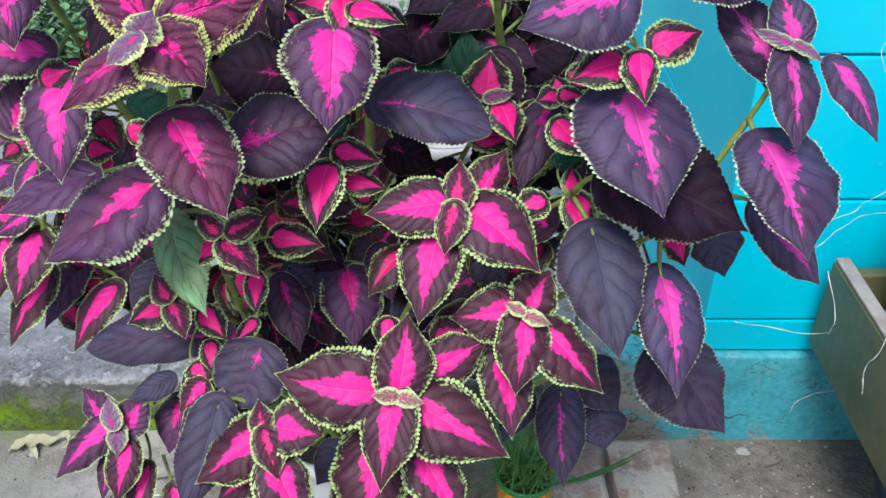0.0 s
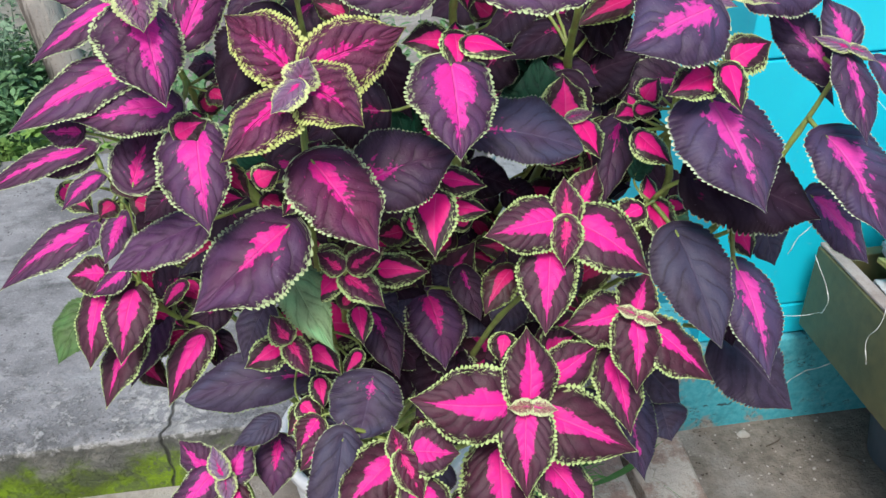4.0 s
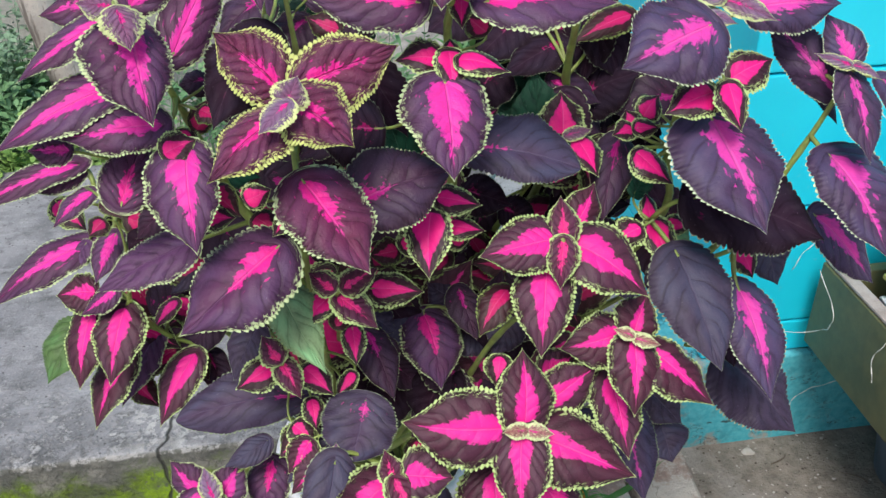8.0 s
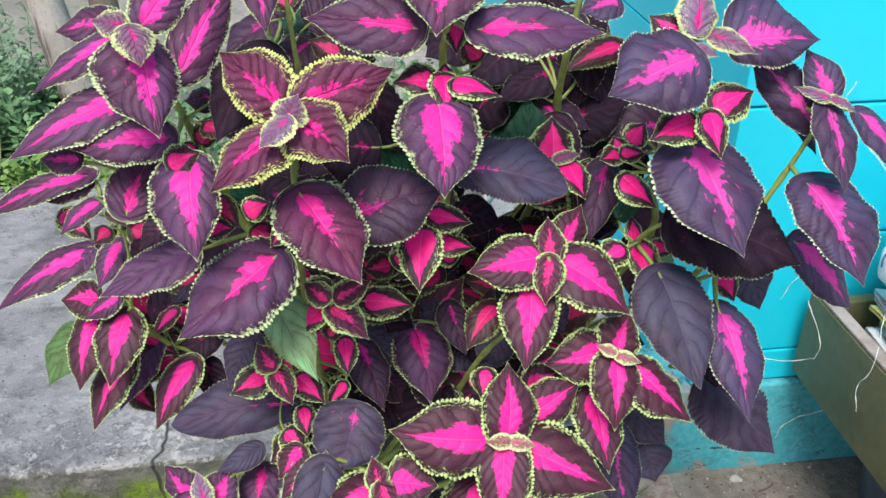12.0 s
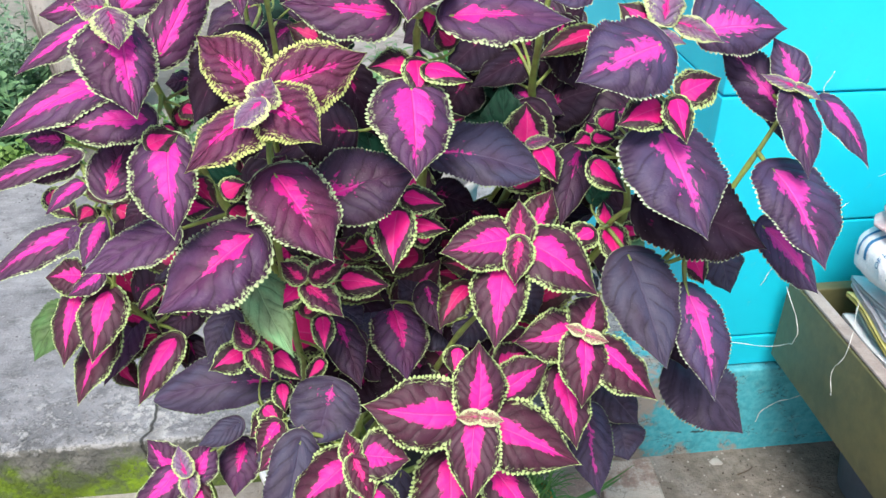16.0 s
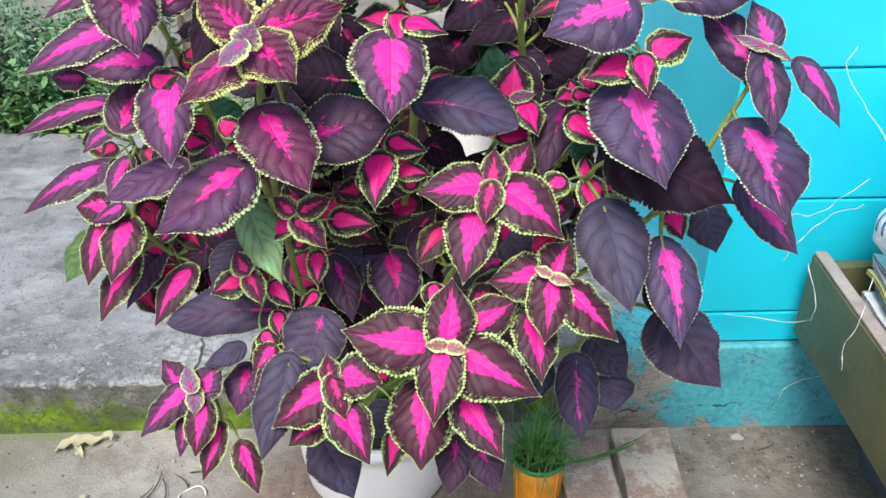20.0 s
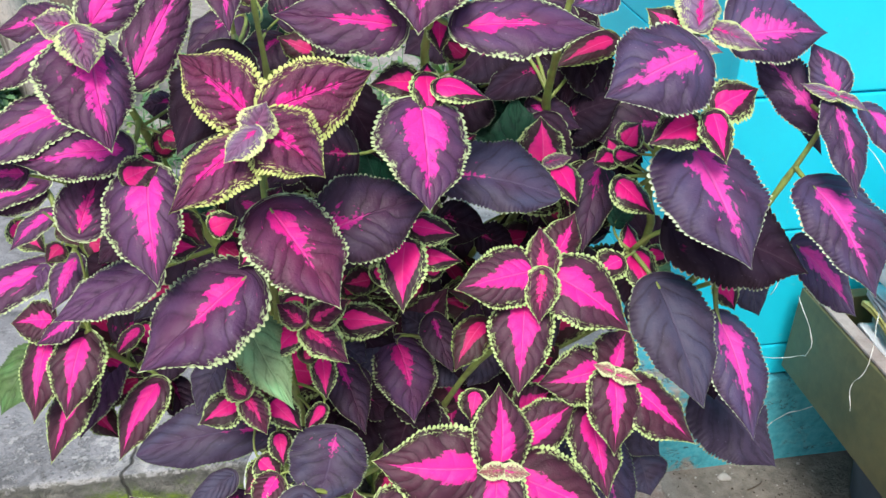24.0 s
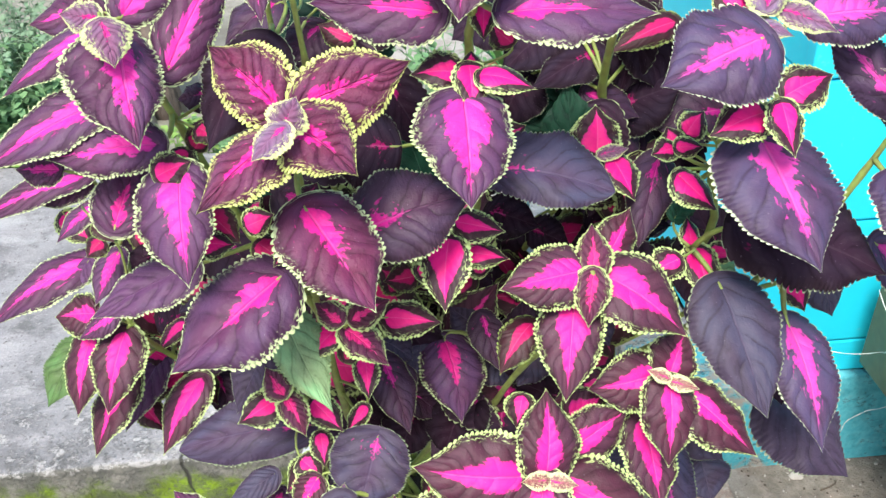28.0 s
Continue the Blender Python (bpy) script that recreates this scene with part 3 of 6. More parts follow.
SACK_CREAM = plain_material("cream crumpled sack", (0.78, 0.75, 0.70), (0.66, 0.50, 0.42), 11.0, 0.7, 0.9, 0.012)
SACK_BLUE = plain_material("blue sack print", (0.03, 0.14, 0.30), (0.04, 0.18, 0.36), 40.0, 0.5)
SACK_PINK = plain_material("pink stained sack", (0.62, 0.27, 0.31), (0.78, 0.64, 0.62), 13.0, 0.7, 0.7, 0.008)
SACK_GREEN = plain_material("green striped sack", (0.40, 0.62, 0.52), (0.66, 0.76, 0.70), 30.0, 0.6, 0.4, 0.004)
ROOT = plain_material("pale dry rootlet", (0.78, 0.77, 0.74), (0.60, 0.58, 0.52), 60.0, 0.8)
DRY_LEAF = plain_material("dry yellow leaf", (0.42, 0.42, 0.27), (0.33, 0.30, 0.18), 40.0, 0.7, 0.3)
GRASS = plain_material("grass blade", (0.06, 0.17, 0.03), (0.10, 0.24, 0.05), 25.0, 0.5)
WEED = plain_material("weed leaf", (0.065, 0.165, 0.070), (0.16, 0.30, 0.125), 8.0, 0.6)
WEED_LIME = plain_material("fresh weed leaf", (0.13, 0.26, 0.05), (0.24, 0.38, 0.10), 8.0, 0.6)
WEED_PALE = plain_material("grey-green herb", (0.21, 0.32, 0.20), (0.12, 0.22, 0.13), 8.0, 0.7)


def bark_material(name, pale, dark):
    """Smooth old bark with long furrows and scars."""
    m = Nodes(name)
    p = m.split(m.coords())
    long_ = m.noise(m.combine(p[0], p[1], m.math("MULTIPLY", p[2], 0.12)), 26.0, 5.0, 0.65)
    fine, big = m.noise(m.coords(), 90.0, 4.0, 0.6), m.noise(m.coords(), 7.0, 3.0, 0.6)
    col = m.mix(m.step(big, 0.35, 0.65), pale, tuple(c * 0.75 for c in pale))
    col = m.mix(m.math("MULTIPLY", m.step(long_, 0.54, 0.64), 0.8), col, dark)
    col = m.mix(m.math("MULTIPLY", m.step(fine, 0.55, 0.7), 0.4), col, dark)
    m.bump(m.math("SUBTRACT", m.math("MULTIPLY", fine, 0.4), long_), 0.8, 0.012)
    return m.done(col, 0.9)


BARK = bark_material("grey bark", (0.47, 0.42, 0.38), (0.12, 0.095, 0.08))
DARK_BARK = bark_material("dark brown bark", (0.22, 0.17, 0.145), (0.06, 0.045, 0.038))
AGED_PLASTIC = plain_material("aged white plastic", (0.46, 0.46, 0.45), (0.37, 0.37, 0.36), 9.0, 0.5)
STRAW = plain_material("pale dry stalk", (0.42, 0.46, 0.26), (0.34, 0.33, 0.20), 30.0, 0.7)
TWIG = plain_material("dark twig", (0.07, 0.05, 0.035), (0.12, 0.09, 0.06), 40.0, 0.8)
PEBBLE = plain_material("pale pebble", (0.45, 0.42, 0.38), (0.32, 0.29, 0.26), 50.0, 0.9, 0.4)
BLUE_GREY = plain_material("blue-grey plastic", (0.10, 0.13, 0.17), (0.08, 0.10, 0.13), 20.0, 0.5)
YELLOW_FLOWER = plain_material("yellow bloom", (0.7, 0.5, 0.03), (0.6, 0.4, 0.02), 30.0, 0.6)

# ---- building blocks ----
PLACE = {}


def link(name, mesh, materials, m=None, parent=None, label="", smooth=True):
    """Links a mesh as one object at the world pose m, under its parent if one is given."""
    if isinstance(mesh, bmesh.types.BMesh):
        bm, mesh = mesh, bpy.data.meshes.new(name)
        bmesh.ops.recalc_face_normals(bm, faces=bm.faces)
        bm.to_mesh(mesh)
        bm.free()
    ob = new(name, mesh)
    for mat in materials if isinstance(materials, (list, tuple)) else [materials]:
        if mat.name not in mesh.materials:
            mesh.materials.append(mat)
    if smooth:
        mesh.polygons.foreach_set("use_smooth", [True] * len(mesh.polygons))
    m = m or Matrix.Identity(4)
    ob.matrix_basis = m
    PLACE[ob] = m
    if parent:
        ob.parent = parent
        ob.matrix_parent_inverse = PLACE[parent].inverted()
    if label:
        ob["label"] = label
    return ob


def part(name, mesh, material, parent, label="", m=None, smooth=True):
    return link(name, mesh, material, m, parent, label, smooth)


def base_of(name, place, label, category, group="", kind=""):
    ob = new(name)
    ob.empty_display_size = 0.05
    ob.matrix_basis = Matrix.Translation(place)
    PLACE[ob] = ob.matrix_basis.copy()
    return tagged(ob, label, category, group, kind)


def raw(verts, faces, uvs=None, teeth=None):
    me = bpy.data.meshes.new("mesh")
    me.from_pydata(verts, [], faces)
    if uvs is not None:
        layer = me.uv_layers.new(name="UVMap")
        loops = np.empty(len(me.loops), dtype=np.int32)
        me.loops.foreach_get("vertex_index", loops)
        layer.data.foreach_set("uv", np.asarray(uvs, dtype=np.float32)[loops].ravel())
        if teeth is not None:
            second = me.uv_layers.new(name="tooth")
            second.data.foreach_set("uv", np.asarray(teeth, dtype=np.float32)[loops].ravel())
    return me


def block(x0, x1, y0, y1, z0, z1, bevel=0.004, rough=0.0, cuts=0, seed=0):
    """A block with worn edges; rough moves its corners about."""
    bm = bmesh.new()
    bmesh.ops.create_cube(bm, size=1.0)
    for v in bm.verts:
        v.co = Vector((x0 + (v.co.x + 0.5) * (x1 - x0), y0 + (v.co.y + 0.5) * (y1 - y0), z0 + (v.co.z + 0.5) * (z1 - z0)))
    if cuts:
        bmesh.ops.subdivide_edges(bm, edges=bm.edges[:], cuts=cuts, use_grid_fill=True)
    if bevel:
        sharp = [e for e in bm.edges if len(e.link_faces) == 2 and e.calc_face_angle() > 0.5]
        bmesh.ops.bevel(bm, geom=sharp, offset=bevel, segments=2, affect="EDGES", profile=0.6)
    if rough:
        for v in bm.verts:
            v.co += noise.noise_vector(v.co * 9.0 + Vector((seed * 3.1, 0, 0))) * rough
    return bm


def tube_mesh(points, radii, sides=7):
    """A round tube along points."""
    pts = [Vector(p) for p in points]
    verts, faces = [], []
    for i, p in enumerate(pts):
        d = (pts[min(i + 1, len(pts) - 1)] - pts[max(i - 1, 0)]).normalized()
        u = d.cross(Vector((0.31, 0.93, 0.17))).normalized()
        w = d.cross(u)
        r = radii[i] if isinstance(radii, (list, tuple)) else radii
        for k in range(sides):
            t = math.tau * k / sides
            verts.append(p + (u * math.cos(t) + w * math.sin(t)) * r)
    for i in range(len(pts) - 1):
        for k in range(sides):
            a, b = i * sides + k, i * sides + (k + 1) % sides
            faces.append((a, b, b + sides, a + sides))
    faces.append(tuple(range(sides))[::-1])
    faces.append(tuple(range((len(pts) - 1) * sides, len(pts) * sides)))
    return raw(verts, faces)


def curve_points(a, b, c, n=12):
    a, b, c = Vector(a), Vector(b), Vector(c)
    return [a * (1 - t) ** 2 + b * 2 * t * (1 - t) + c * t * t for t in (i / (n - 1) for i in range(n))]


def lathe(profile, sides=40):
    verts, faces = [], []
    for r, z in profile:
        for k in range(sides):
            t = math.tau * k / sides
            verts.append((r * math.cos(t), r * math.sin(t), z))
    for i in range(len(profile) - 1):
        for k in range(sides):
            a, b = i * sides + k, i * sides + (k + 1) % sides
            faces.append((a, b, b + sides, a + sides))
    return raw(verts, faces)


# ---- ground, slab and building ----
bm = bmesh.new()
for x, y in ((-150, -150), (150, -150), (150, 150), (-150, 150)):
    bm.verts.new((x, y, 0))
bm.faces.new(bm.verts)
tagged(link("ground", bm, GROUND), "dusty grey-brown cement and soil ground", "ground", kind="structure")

tagged(link("slab", block(-3.2, 0.535, 1.40, 2.82, -0.1, 0.15, 0.008, 0.005, 30, 1), SLAB), "weathered grey concrete slab with a mossy step face and a crack", "slab", kind="structure")

wall = base_of("wall_north", (1.5, 1.39, 0), "turquoise painted wall of wide horizontal boards", "wall", kind="structure")
part("plinth", block(0.30, 3.6, 1.372, 1.55, -0.05, 0.25, 0.006, 0.004, 8, 3), PLINTH, wall, "flaking turquoise cement plinth")
z = 0.254
for top in (0.338, 0.626, 0.911, 1.198, 1.485, 1.772, 2.06, 2.35):
    part("board", block(0.535, 3.6, 1.388, 1.42, z, top - 0.005, 0.004), WALL, wall, smooth=False)
    z = top
part("core", block(0.55, 3.6, 1.415, 1.5, 0.2, 2.36, 0), WALL, wall, smooth=False)
side = base_of("wall_west", (0.535, 2.2, 0), "turquoise side wall of the building in shade", "wall", kind="structure")
z = 0.15
for top in (0.338, 0.626, 0.911, 1.198, 1.485, 1.772, 2.06, 2.35):
    part("board", block(0.538, 0.56, 1.421, 4.2, z, top - 0.003, 0.003), WALL, side, smooth=False)
    z = top

far_side = base_of("wall_east", (3.6, 2.8, 0), "turquoise far side wall of the building", "wall", kind="structure")
back = base_of("wall_back", (2.0, 4.2, 0), "turquoise back wall of the building", "wall", kind="structure")
z = 0.15
for top in (0.338, 0.626, 0.911, 1.198, 1.485, 1.772, 2.06, 2.35):
    part("board", block(3.575, 3.598, 1.56, 4.17, z, top - 0.003, 0.003), WALL, far_side, smooth=False)
    part("board", block(0.565, 3.57, 4.172, 4.198, z, top - 0.003, 0.003), WALL, back, smooth=False)
    z = top
tagged(link("roof", block(0.53, 3.61, 1.386, 4.21, 2.365, 2.42, 0.004), SLAB), "flat grey roof slab of the building", "roof", kind="structure")

# ---- the potted coleus ----
POT = Vector((-0.19, 1.27, 0.0))
plant = base_of("potted_coleus", POT, "bushy purple and hot pink coleus in a white pot", "potted plant")
pot_mesh = lathe([(0.0, 0.0), (0.145, 0.0), (0.158, 0.006), (0.164, 0.02), (0.172, 0.09), (0.180, 0.17), (0.184, 0.20), (0.196, 0.205), (0.198, 0.232), (0.190, 0.236), (0.178, 0.23), (0.172, 0.19), (0.0, 0.19)])
part("pot", pot_mesh, WHITE_POT, plant, "whitewashed round pot", Matrix.Translation(POT))
bm = bmesh.new()
bmesh.ops.create_circle(bm, cap_ends=True, segments=40, radius=0.176)
bmesh.ops.subdivide_edges(bm, edges=bm.edges[:], cuts=2, use_grid_fill=True)
part("soil", bm, SOIL, plant, "dark potting soil", Matrix.Translation(POT + Vector((0, 0, 0.2))))

FACE = Vector((0.0, -0.68, 0.73)).normalized()
VEINS = 8.5


def glide(knots, n=5):
    """A smooth line through its knots."""
    k = [Vector(p) for p in knots]
    k = [k[0] * 2 - k[1]] + k + [k[-1] * 2 - k[-2]]
    pts = []
    for a, b, c, d in zip(k, k[1:], k[2:], k[3:]):
        for i in range(n):
            t = i / n
            pts.append(0.5 * (b * 2 + (c - a) * t + (a * 2 - b * 5 + c * 4 - d) * t * t + (b * 3 - a - c * 3 + d) * t ** 3))
    return pts + [k[-2]]


def stem(top, *via, thick=0.0046):
    """A square-ish green stem from the pot to the heart of a shoot, past the points of via, given from the top down. Returns its line."""
    top = Vector(top)
    root = POT + Vector((random.uniform(-0.07, 0.07), random.uniform(-0.10, 0.02), 0.19))
    if via:
        low = Vector(via[-1])
        pts = glide([root, root.lerp(low, 0.55) + Vector((0, 0.03, -0.02))] + [Vector(p) for p in via[::-1]] + [top])
    else:
        knee = Vector((top.x + 0.25 * (root.x - top.x), top.y + 0.6 * (root.y - top.y) + 0.02, max(0.34, top.z - 0.26)))
        pts = curve_points(root, knee, top, 16)
    n = len(pts) - 1
    part("stem", tube_mesh(pts, [thick * 1.35 - thick * 0.75 * i / n + (0.0009 if i % 5 == 0 and 0 < i < n else 0) for i in range(n + 1)], 8), STALK, plant, "green coleus stem")
    shoots.append(pts)
    return pts


def blade(length, width, teeth, arch, cup, ruffle, twist, left=0.5, bend=0.0, sharp=0.6, quilt=0.0):
    """An ovate leaf blade with rounded teeth; it grows along +y from the origin and faces +z."""
    rows = teeth * 5 + 1
    half_cols = (0.03, 0.12, 0.24, 0.36, 0.48, 0.60, 0.72, 0.82, 0.90, 0.96, 1.0) if quilt else (0.06, 0.3, 0.6, 0.82, 0.93, 1.0)
    cols = tuple(-k for k in half_cols[::-1]) + half_cols
    phase = random.uniform(0, 6.28)
    v = np.linspace(0.0, 1.0, rows)
    prof = v ** 0.45 * (1 - v) ** (0.95 if sharp > 0.3 else 0.62)
    prof = prof / prof.max() * (1 - sharp * np.clip((v - 0.62) / 0.34, 0, 1) ** 1.5)
    half = prof * width / 2
    wobble = [1 + 0.045 * np.sin(v * random.uniform(6, 11) + random.uniform(0, 6.28)) + 0.024 * np.sin(v * random.uniform(15, 28) + random.uniform(0, 6.28)) for _ in (0, 1)]
    wobble = np.where(np.array(cols)[None, :] < 0, wobble[0][:, None], wobble[1][:, None])
    c = np.array(cols)[None, :]
    beat, lobe = [], []
    for _ in (0, 1):
        marks = np.cumsum([0] + [random.uniform(0.75, 1.25) for _ in range(teeth)])
        at = np.interp(v, marks / marks[-1], np.arange(teeth + 1))
        size = np.array([random.uniform(0.75, 1.2) for _ in range(teeth + 1)])[np.minimum(at.astype(int), teeth)]
        beat.append(at)
        lobe.append((np.sqrt(np.abs(np.sin(np.pi * at))) - 0.6) * size * (0.066 if teeth > 21 else 0.082) * width * np.clip(prof * 1.6, 0, 1) * (1 - v ** 5))
    beat = np.where(c < 0, beat[0][:, None], beat[1][:, None])
    lobe = np.where(c < 0, lobe[0][:, None], lobe[1][:, None])
    out = np.abs(c) ** 7
    x = c * half[:, None] * np.where(c < 0, 2 * left, 2 - 2 * left) * wobble + np.sign(c) * out * lobe
    y = v[:, None] * length - 0.12 * length * np.abs(c) ** 1.5 * np.clip(1 - v[:, None] * 3.2, 0, 1) ** 1.5 + 0 * c
    z = arch * length * (np.sin(np.pi * v ** 0.8)[:, None] + 0 * c)
    z = z - cup * half[:, None] * c ** 2 + 0.22 * half[:, None] * np.abs(c)
    z = z + ruffle * width * np.sin(v[:, None] * 17 + phase + 2.2 * np.sign(c)) * c ** 2 * prof[:, None]
    slope = random.uniform(0.27, 0.40)
    drift = [0.014 * np.sin(v * random.uniform(7, 13) + random.uniform(0, 6.28)) for _ in (0, 1)]
    rib = v[:, None] + np.where(c < 0, drift[0][:, None], drift[1][:, None] + random.uniform(-0.05, 0.05)) - slope * np.abs(c) ** 1.15
    pairs = random.randint(8, 10)
    spaced = []
    for _ in (0, 1):
        marks = np.cumsum([random.uniform(0.6, 1.5) for _ in range(pairs + 1)])
        spaced.append(np.interp(rib, -0.45 + 1.55 * (marks - marks[0]) / (marks[-1] - marks[0]), np.arange(pairs + 1)))
    rib = np.where(c < 0, spaced[0], spaced[1]) / VEINS
    rib = rib + 0.007 * np.sin(np.abs(c) * random.uniform(4, 8) + v[:, None] * 19)
    if quilt:
        furrow = np.abs(np.sin(np.pi * VEINS * rib)) ** 0.7
        z = z + quilt * width * furrow * np.clip(np.abs(c) * 5, 0, 1) * (1 - np.abs(c) ** 4) * np.clip(prof * 1.5, 0, 1)[:, None] - 0.5 * quilt * width * np.exp(-(c / 0.09) ** 2) * np.clip(prof * 2, 0, 1)[:, None]
    x = x + (twist + 4 * bend) * length * (v[:, None] * (1 - v[:, None])) + 0 * c
    verts = np.stack([x, y, z], -1).reshape(-1, 3)
    n = len(cols)
    faces = [(i * n + k, i * n + k + 1, (i + 1) * n + k + 1, (i + 1) * n + k) for i in range(rows - 1) for k in range(n - 1)]
    uvs = np.stack([0.5 + 0.5 * c + 0 * v[:, None], v[:, None] + 0 * c], -1).reshape(-1, 2)
    return raw(verts.tolist(), faces, uvs, np.stack([rib, beat], -1).reshape(-1, 2))


def leaf(line, kind, base, tip, width, left=0.5, bend=0.0):
    """A leaf from the end of its stalk to its tip, joined to the stem's line by a petiole."""
    base, tip = Vector(base), Vector(tip)
    axis = tip - base
    length = axis.length
    axis.normalize()
    left += random.uniform(-0.035, 0.035)
    bend += random.uniform(-0.015, 0.015)
    face = FACE + Vector((random.uniform(-0.2, 0.2) + 0.35 * axis.x, random.uniform(-0.1, 0.1), random.uniform(-0.15, 0.15)))
    side = axis.cross(face).normalized()
    up = side.cross(axis)
    m = Matrix.Translation(base) @ Matrix((side, axis, up)).transposed().to_4x4()
    small = length < 0.055
    mat, label = LEAF[kind]
    teeth = 12 if small else {"P": 16, "Q": 15, "T": 16, "R": 24, "Y": 26}.get(kind, 27)
    mesh = blade(length, width, teeth, random.uniform(0.04, 0.10), random.uniform(0.22, 0.50), random.uniform(0.015, 0.042), random.uniform(-0.12, 0.12), left, bend, {"D": 0.42, "F": 0.12, "B": 0.42}.get(kind, 0.55), {"P": 0.004, "Q": 0.004, "R": 0.007, "Y": 0.017, "S": 0.008, "Z": 0.010, "G": 0.007, "D": 0.007, "F": 0.004, "W": 0.011, "K": 0.004, "B": 0.007, "V": 0.004}.get(kind, 0.010))
    ob = part("leaf", mesh, mat, plant, label, m)
    hung.append((ob, line, base, axis, up, length))


def petioles():
    """Joins each leaf to the nearest stem below it; a leaf far from every stem gets a short stalk into the bush."""
    for ob, line, base, axis, up, length in hung:
        own = min(line[3:], key=lambda p: (p - base).length)
        start = own
        if (own - base).length > 0.05:
            start = min((p for pts in shoots for p in pts[3:]), key=lambda p: (p - base).length + 0.5 * max(0.0, p.z - base.z))
        reach = (start - base).length
        if reach > 0.10:
            start = base - axis * 0.045 - up * 0.05
            reach = 0.067
        if reach > 0.006:
            elbow = base - axis * reach * 0.35 - up * 0.006
            part("petiole", tube_mesh(curve_points(start, elbow, base + axis * 0.004, 7), [0.0019 * (0.7 + 8 * length) * (1 - 0.06 * i) for i in range(7)], 6), STALK, ob, "", Matrix.Identity(4))


hung = []
shoots = []
shoot = stem((-0.405, 0.830, 1.262), (-0.375, 0.83, 1.19), (-0.361, 0.84, 1.142), (-0.339, 0.85, 1.068), (-0.321, 0.86, 1.017), (-0.283, 0.88, 0.934))
leaf(shoot, "M", (-0.419, 0.858, 1.242), (-0.506, 0.815, 1.201), 0.041)
leaf(shoot, "M", (-0.388, 0.793, 1.257), (-0.371, 0.720, 1.189), 0.077, left=.38)
leaf(shoot, "M", (-0.425, 0.889, 1.249), (-0.491, 0.882, 1.243), 0.053)
leaf(shoot, "M", (-0.395, 0.848, 1.258), (-0.350, 0.894, 1.301), 0.050)
leaf(shoot, "S", (-0.398, 0.787, 1.275), (-0.429, 0.790, 1.280), 0.029)
leaf(shoot, "S", (-0.392, 0.772, 1.278), (-0.381, 0.742, 1.250), 0.037)
leaf(shoot, "M", (-0.361, 0.822, 1.216), (-0.306, 0.904, 1.293), 0.053)
leaf(shoot, "M", (-0.413, 0.831, 1.188), (-0.535, 0.785, 1.145), 0.056)
leaf(shoot, "M", (-0.378, 0.795, 1.158), (-0.474, 0.789, 1.153), 0.053)
leaf(shoot, "M", (-0.473, 0.810, 1.132), (-0.513, 0.813, 1.134), 0.034)
leaf(shoot, "Q", (-0.343, 0.811, 1.164), (-0.323, 0.800, 1.154), 0.026)
shoot = stem((-0.273, 0.877, 1.321), (-0.277, 0.90, 1.249), (-0.273, 0.90, 1.185), (-0.267, 0.92, 1.116), thick=0.0036)
leaf(shoot, "M", (-0.284, 0.869, 1.319), (-0.272, 0.801, 1.256), 0.042)
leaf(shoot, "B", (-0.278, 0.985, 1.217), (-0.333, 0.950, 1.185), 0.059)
shoot = stem((-0.255, 0.893, 1.312), (-0.253, 0.90, 1.248), (-0.248, 0.90, 1.184), (-0.247, 0.92, 1.115), thick=0.0036)
leaf(shoot, "Q", (-0.254, 0.958, 1.242), (-0.272, 0.980, 1.263), 0.032)
leaf(shoot, "B", (-0.233, 0.982, 1.214), (-0.198, 1.003, 1.233), 0.054)
shoot = stem((-0.523, 1.028, 0.978), (-0.513, 1.03, 0.957), (-0.50, 1.03, 0.916), (-0.445, 1.05, 0.79), thick=0.0036)
leaf(shoot, "M", (-0.538, 1.040, 1.006), (-0.672, 1.002, 0.970), 0.040)
leaf(shoot, "M", (-0.537, 1.038, 0.998), (-0.609, 1.022, 0.983), 0.043)
leaf(shoot, "M", (-0.522, 1.015, 0.979), (-0.572, 0.983, 0.949), 0.034)
leaf(shoot, "P", (-0.584, 1.059, 0.945), (-0.546, 1.028, 0.916), 0.040)
shoot = stem((-0.360, 0.807, 1.136))
leaf(shoot, "M", (-0.356, 0.770, 1.143), (-0.351, 0.695, 1.070), 0.073, left=.36)
leaf(shoot, "M", (-0.511, 0.939, 0.949), (-0.636, 0.887, 0.901), 0.054)
leaf(shoot, "W", (-0.382, 0.828, 1.004), (-0.482, 0.795, 0.973), 0.058)
leaf(shoot, "N", (-0.280, 0.730, 1.050), (-0.379, 0.673, 0.996), 0.098)
leaf(shoot, "P", (-0.263, 0.750, 1.076), (-0.285, 0.732, 1.060), 0.026)
leaf(shoot, "P", (-0.350, 0.767, 1.070), (-0.320, 0.764, 1.067), 0.029)
leaf(shoot, "P", (-0.309, 0.772, 1.081), (-0.283, 0.779, 1.088), 0.029)
leaf(shoot, "P", (-0.376, 0.764, 1.142), (-0.345, 0.773, 1.151), 0.039)
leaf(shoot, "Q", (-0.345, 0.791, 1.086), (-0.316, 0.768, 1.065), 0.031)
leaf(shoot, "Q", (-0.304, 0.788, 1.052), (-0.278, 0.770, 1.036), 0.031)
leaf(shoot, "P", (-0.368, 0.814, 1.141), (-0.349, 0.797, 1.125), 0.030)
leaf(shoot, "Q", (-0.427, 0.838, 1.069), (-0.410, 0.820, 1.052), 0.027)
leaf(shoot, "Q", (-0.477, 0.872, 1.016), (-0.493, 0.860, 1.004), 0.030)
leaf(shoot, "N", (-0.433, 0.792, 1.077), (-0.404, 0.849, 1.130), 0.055)
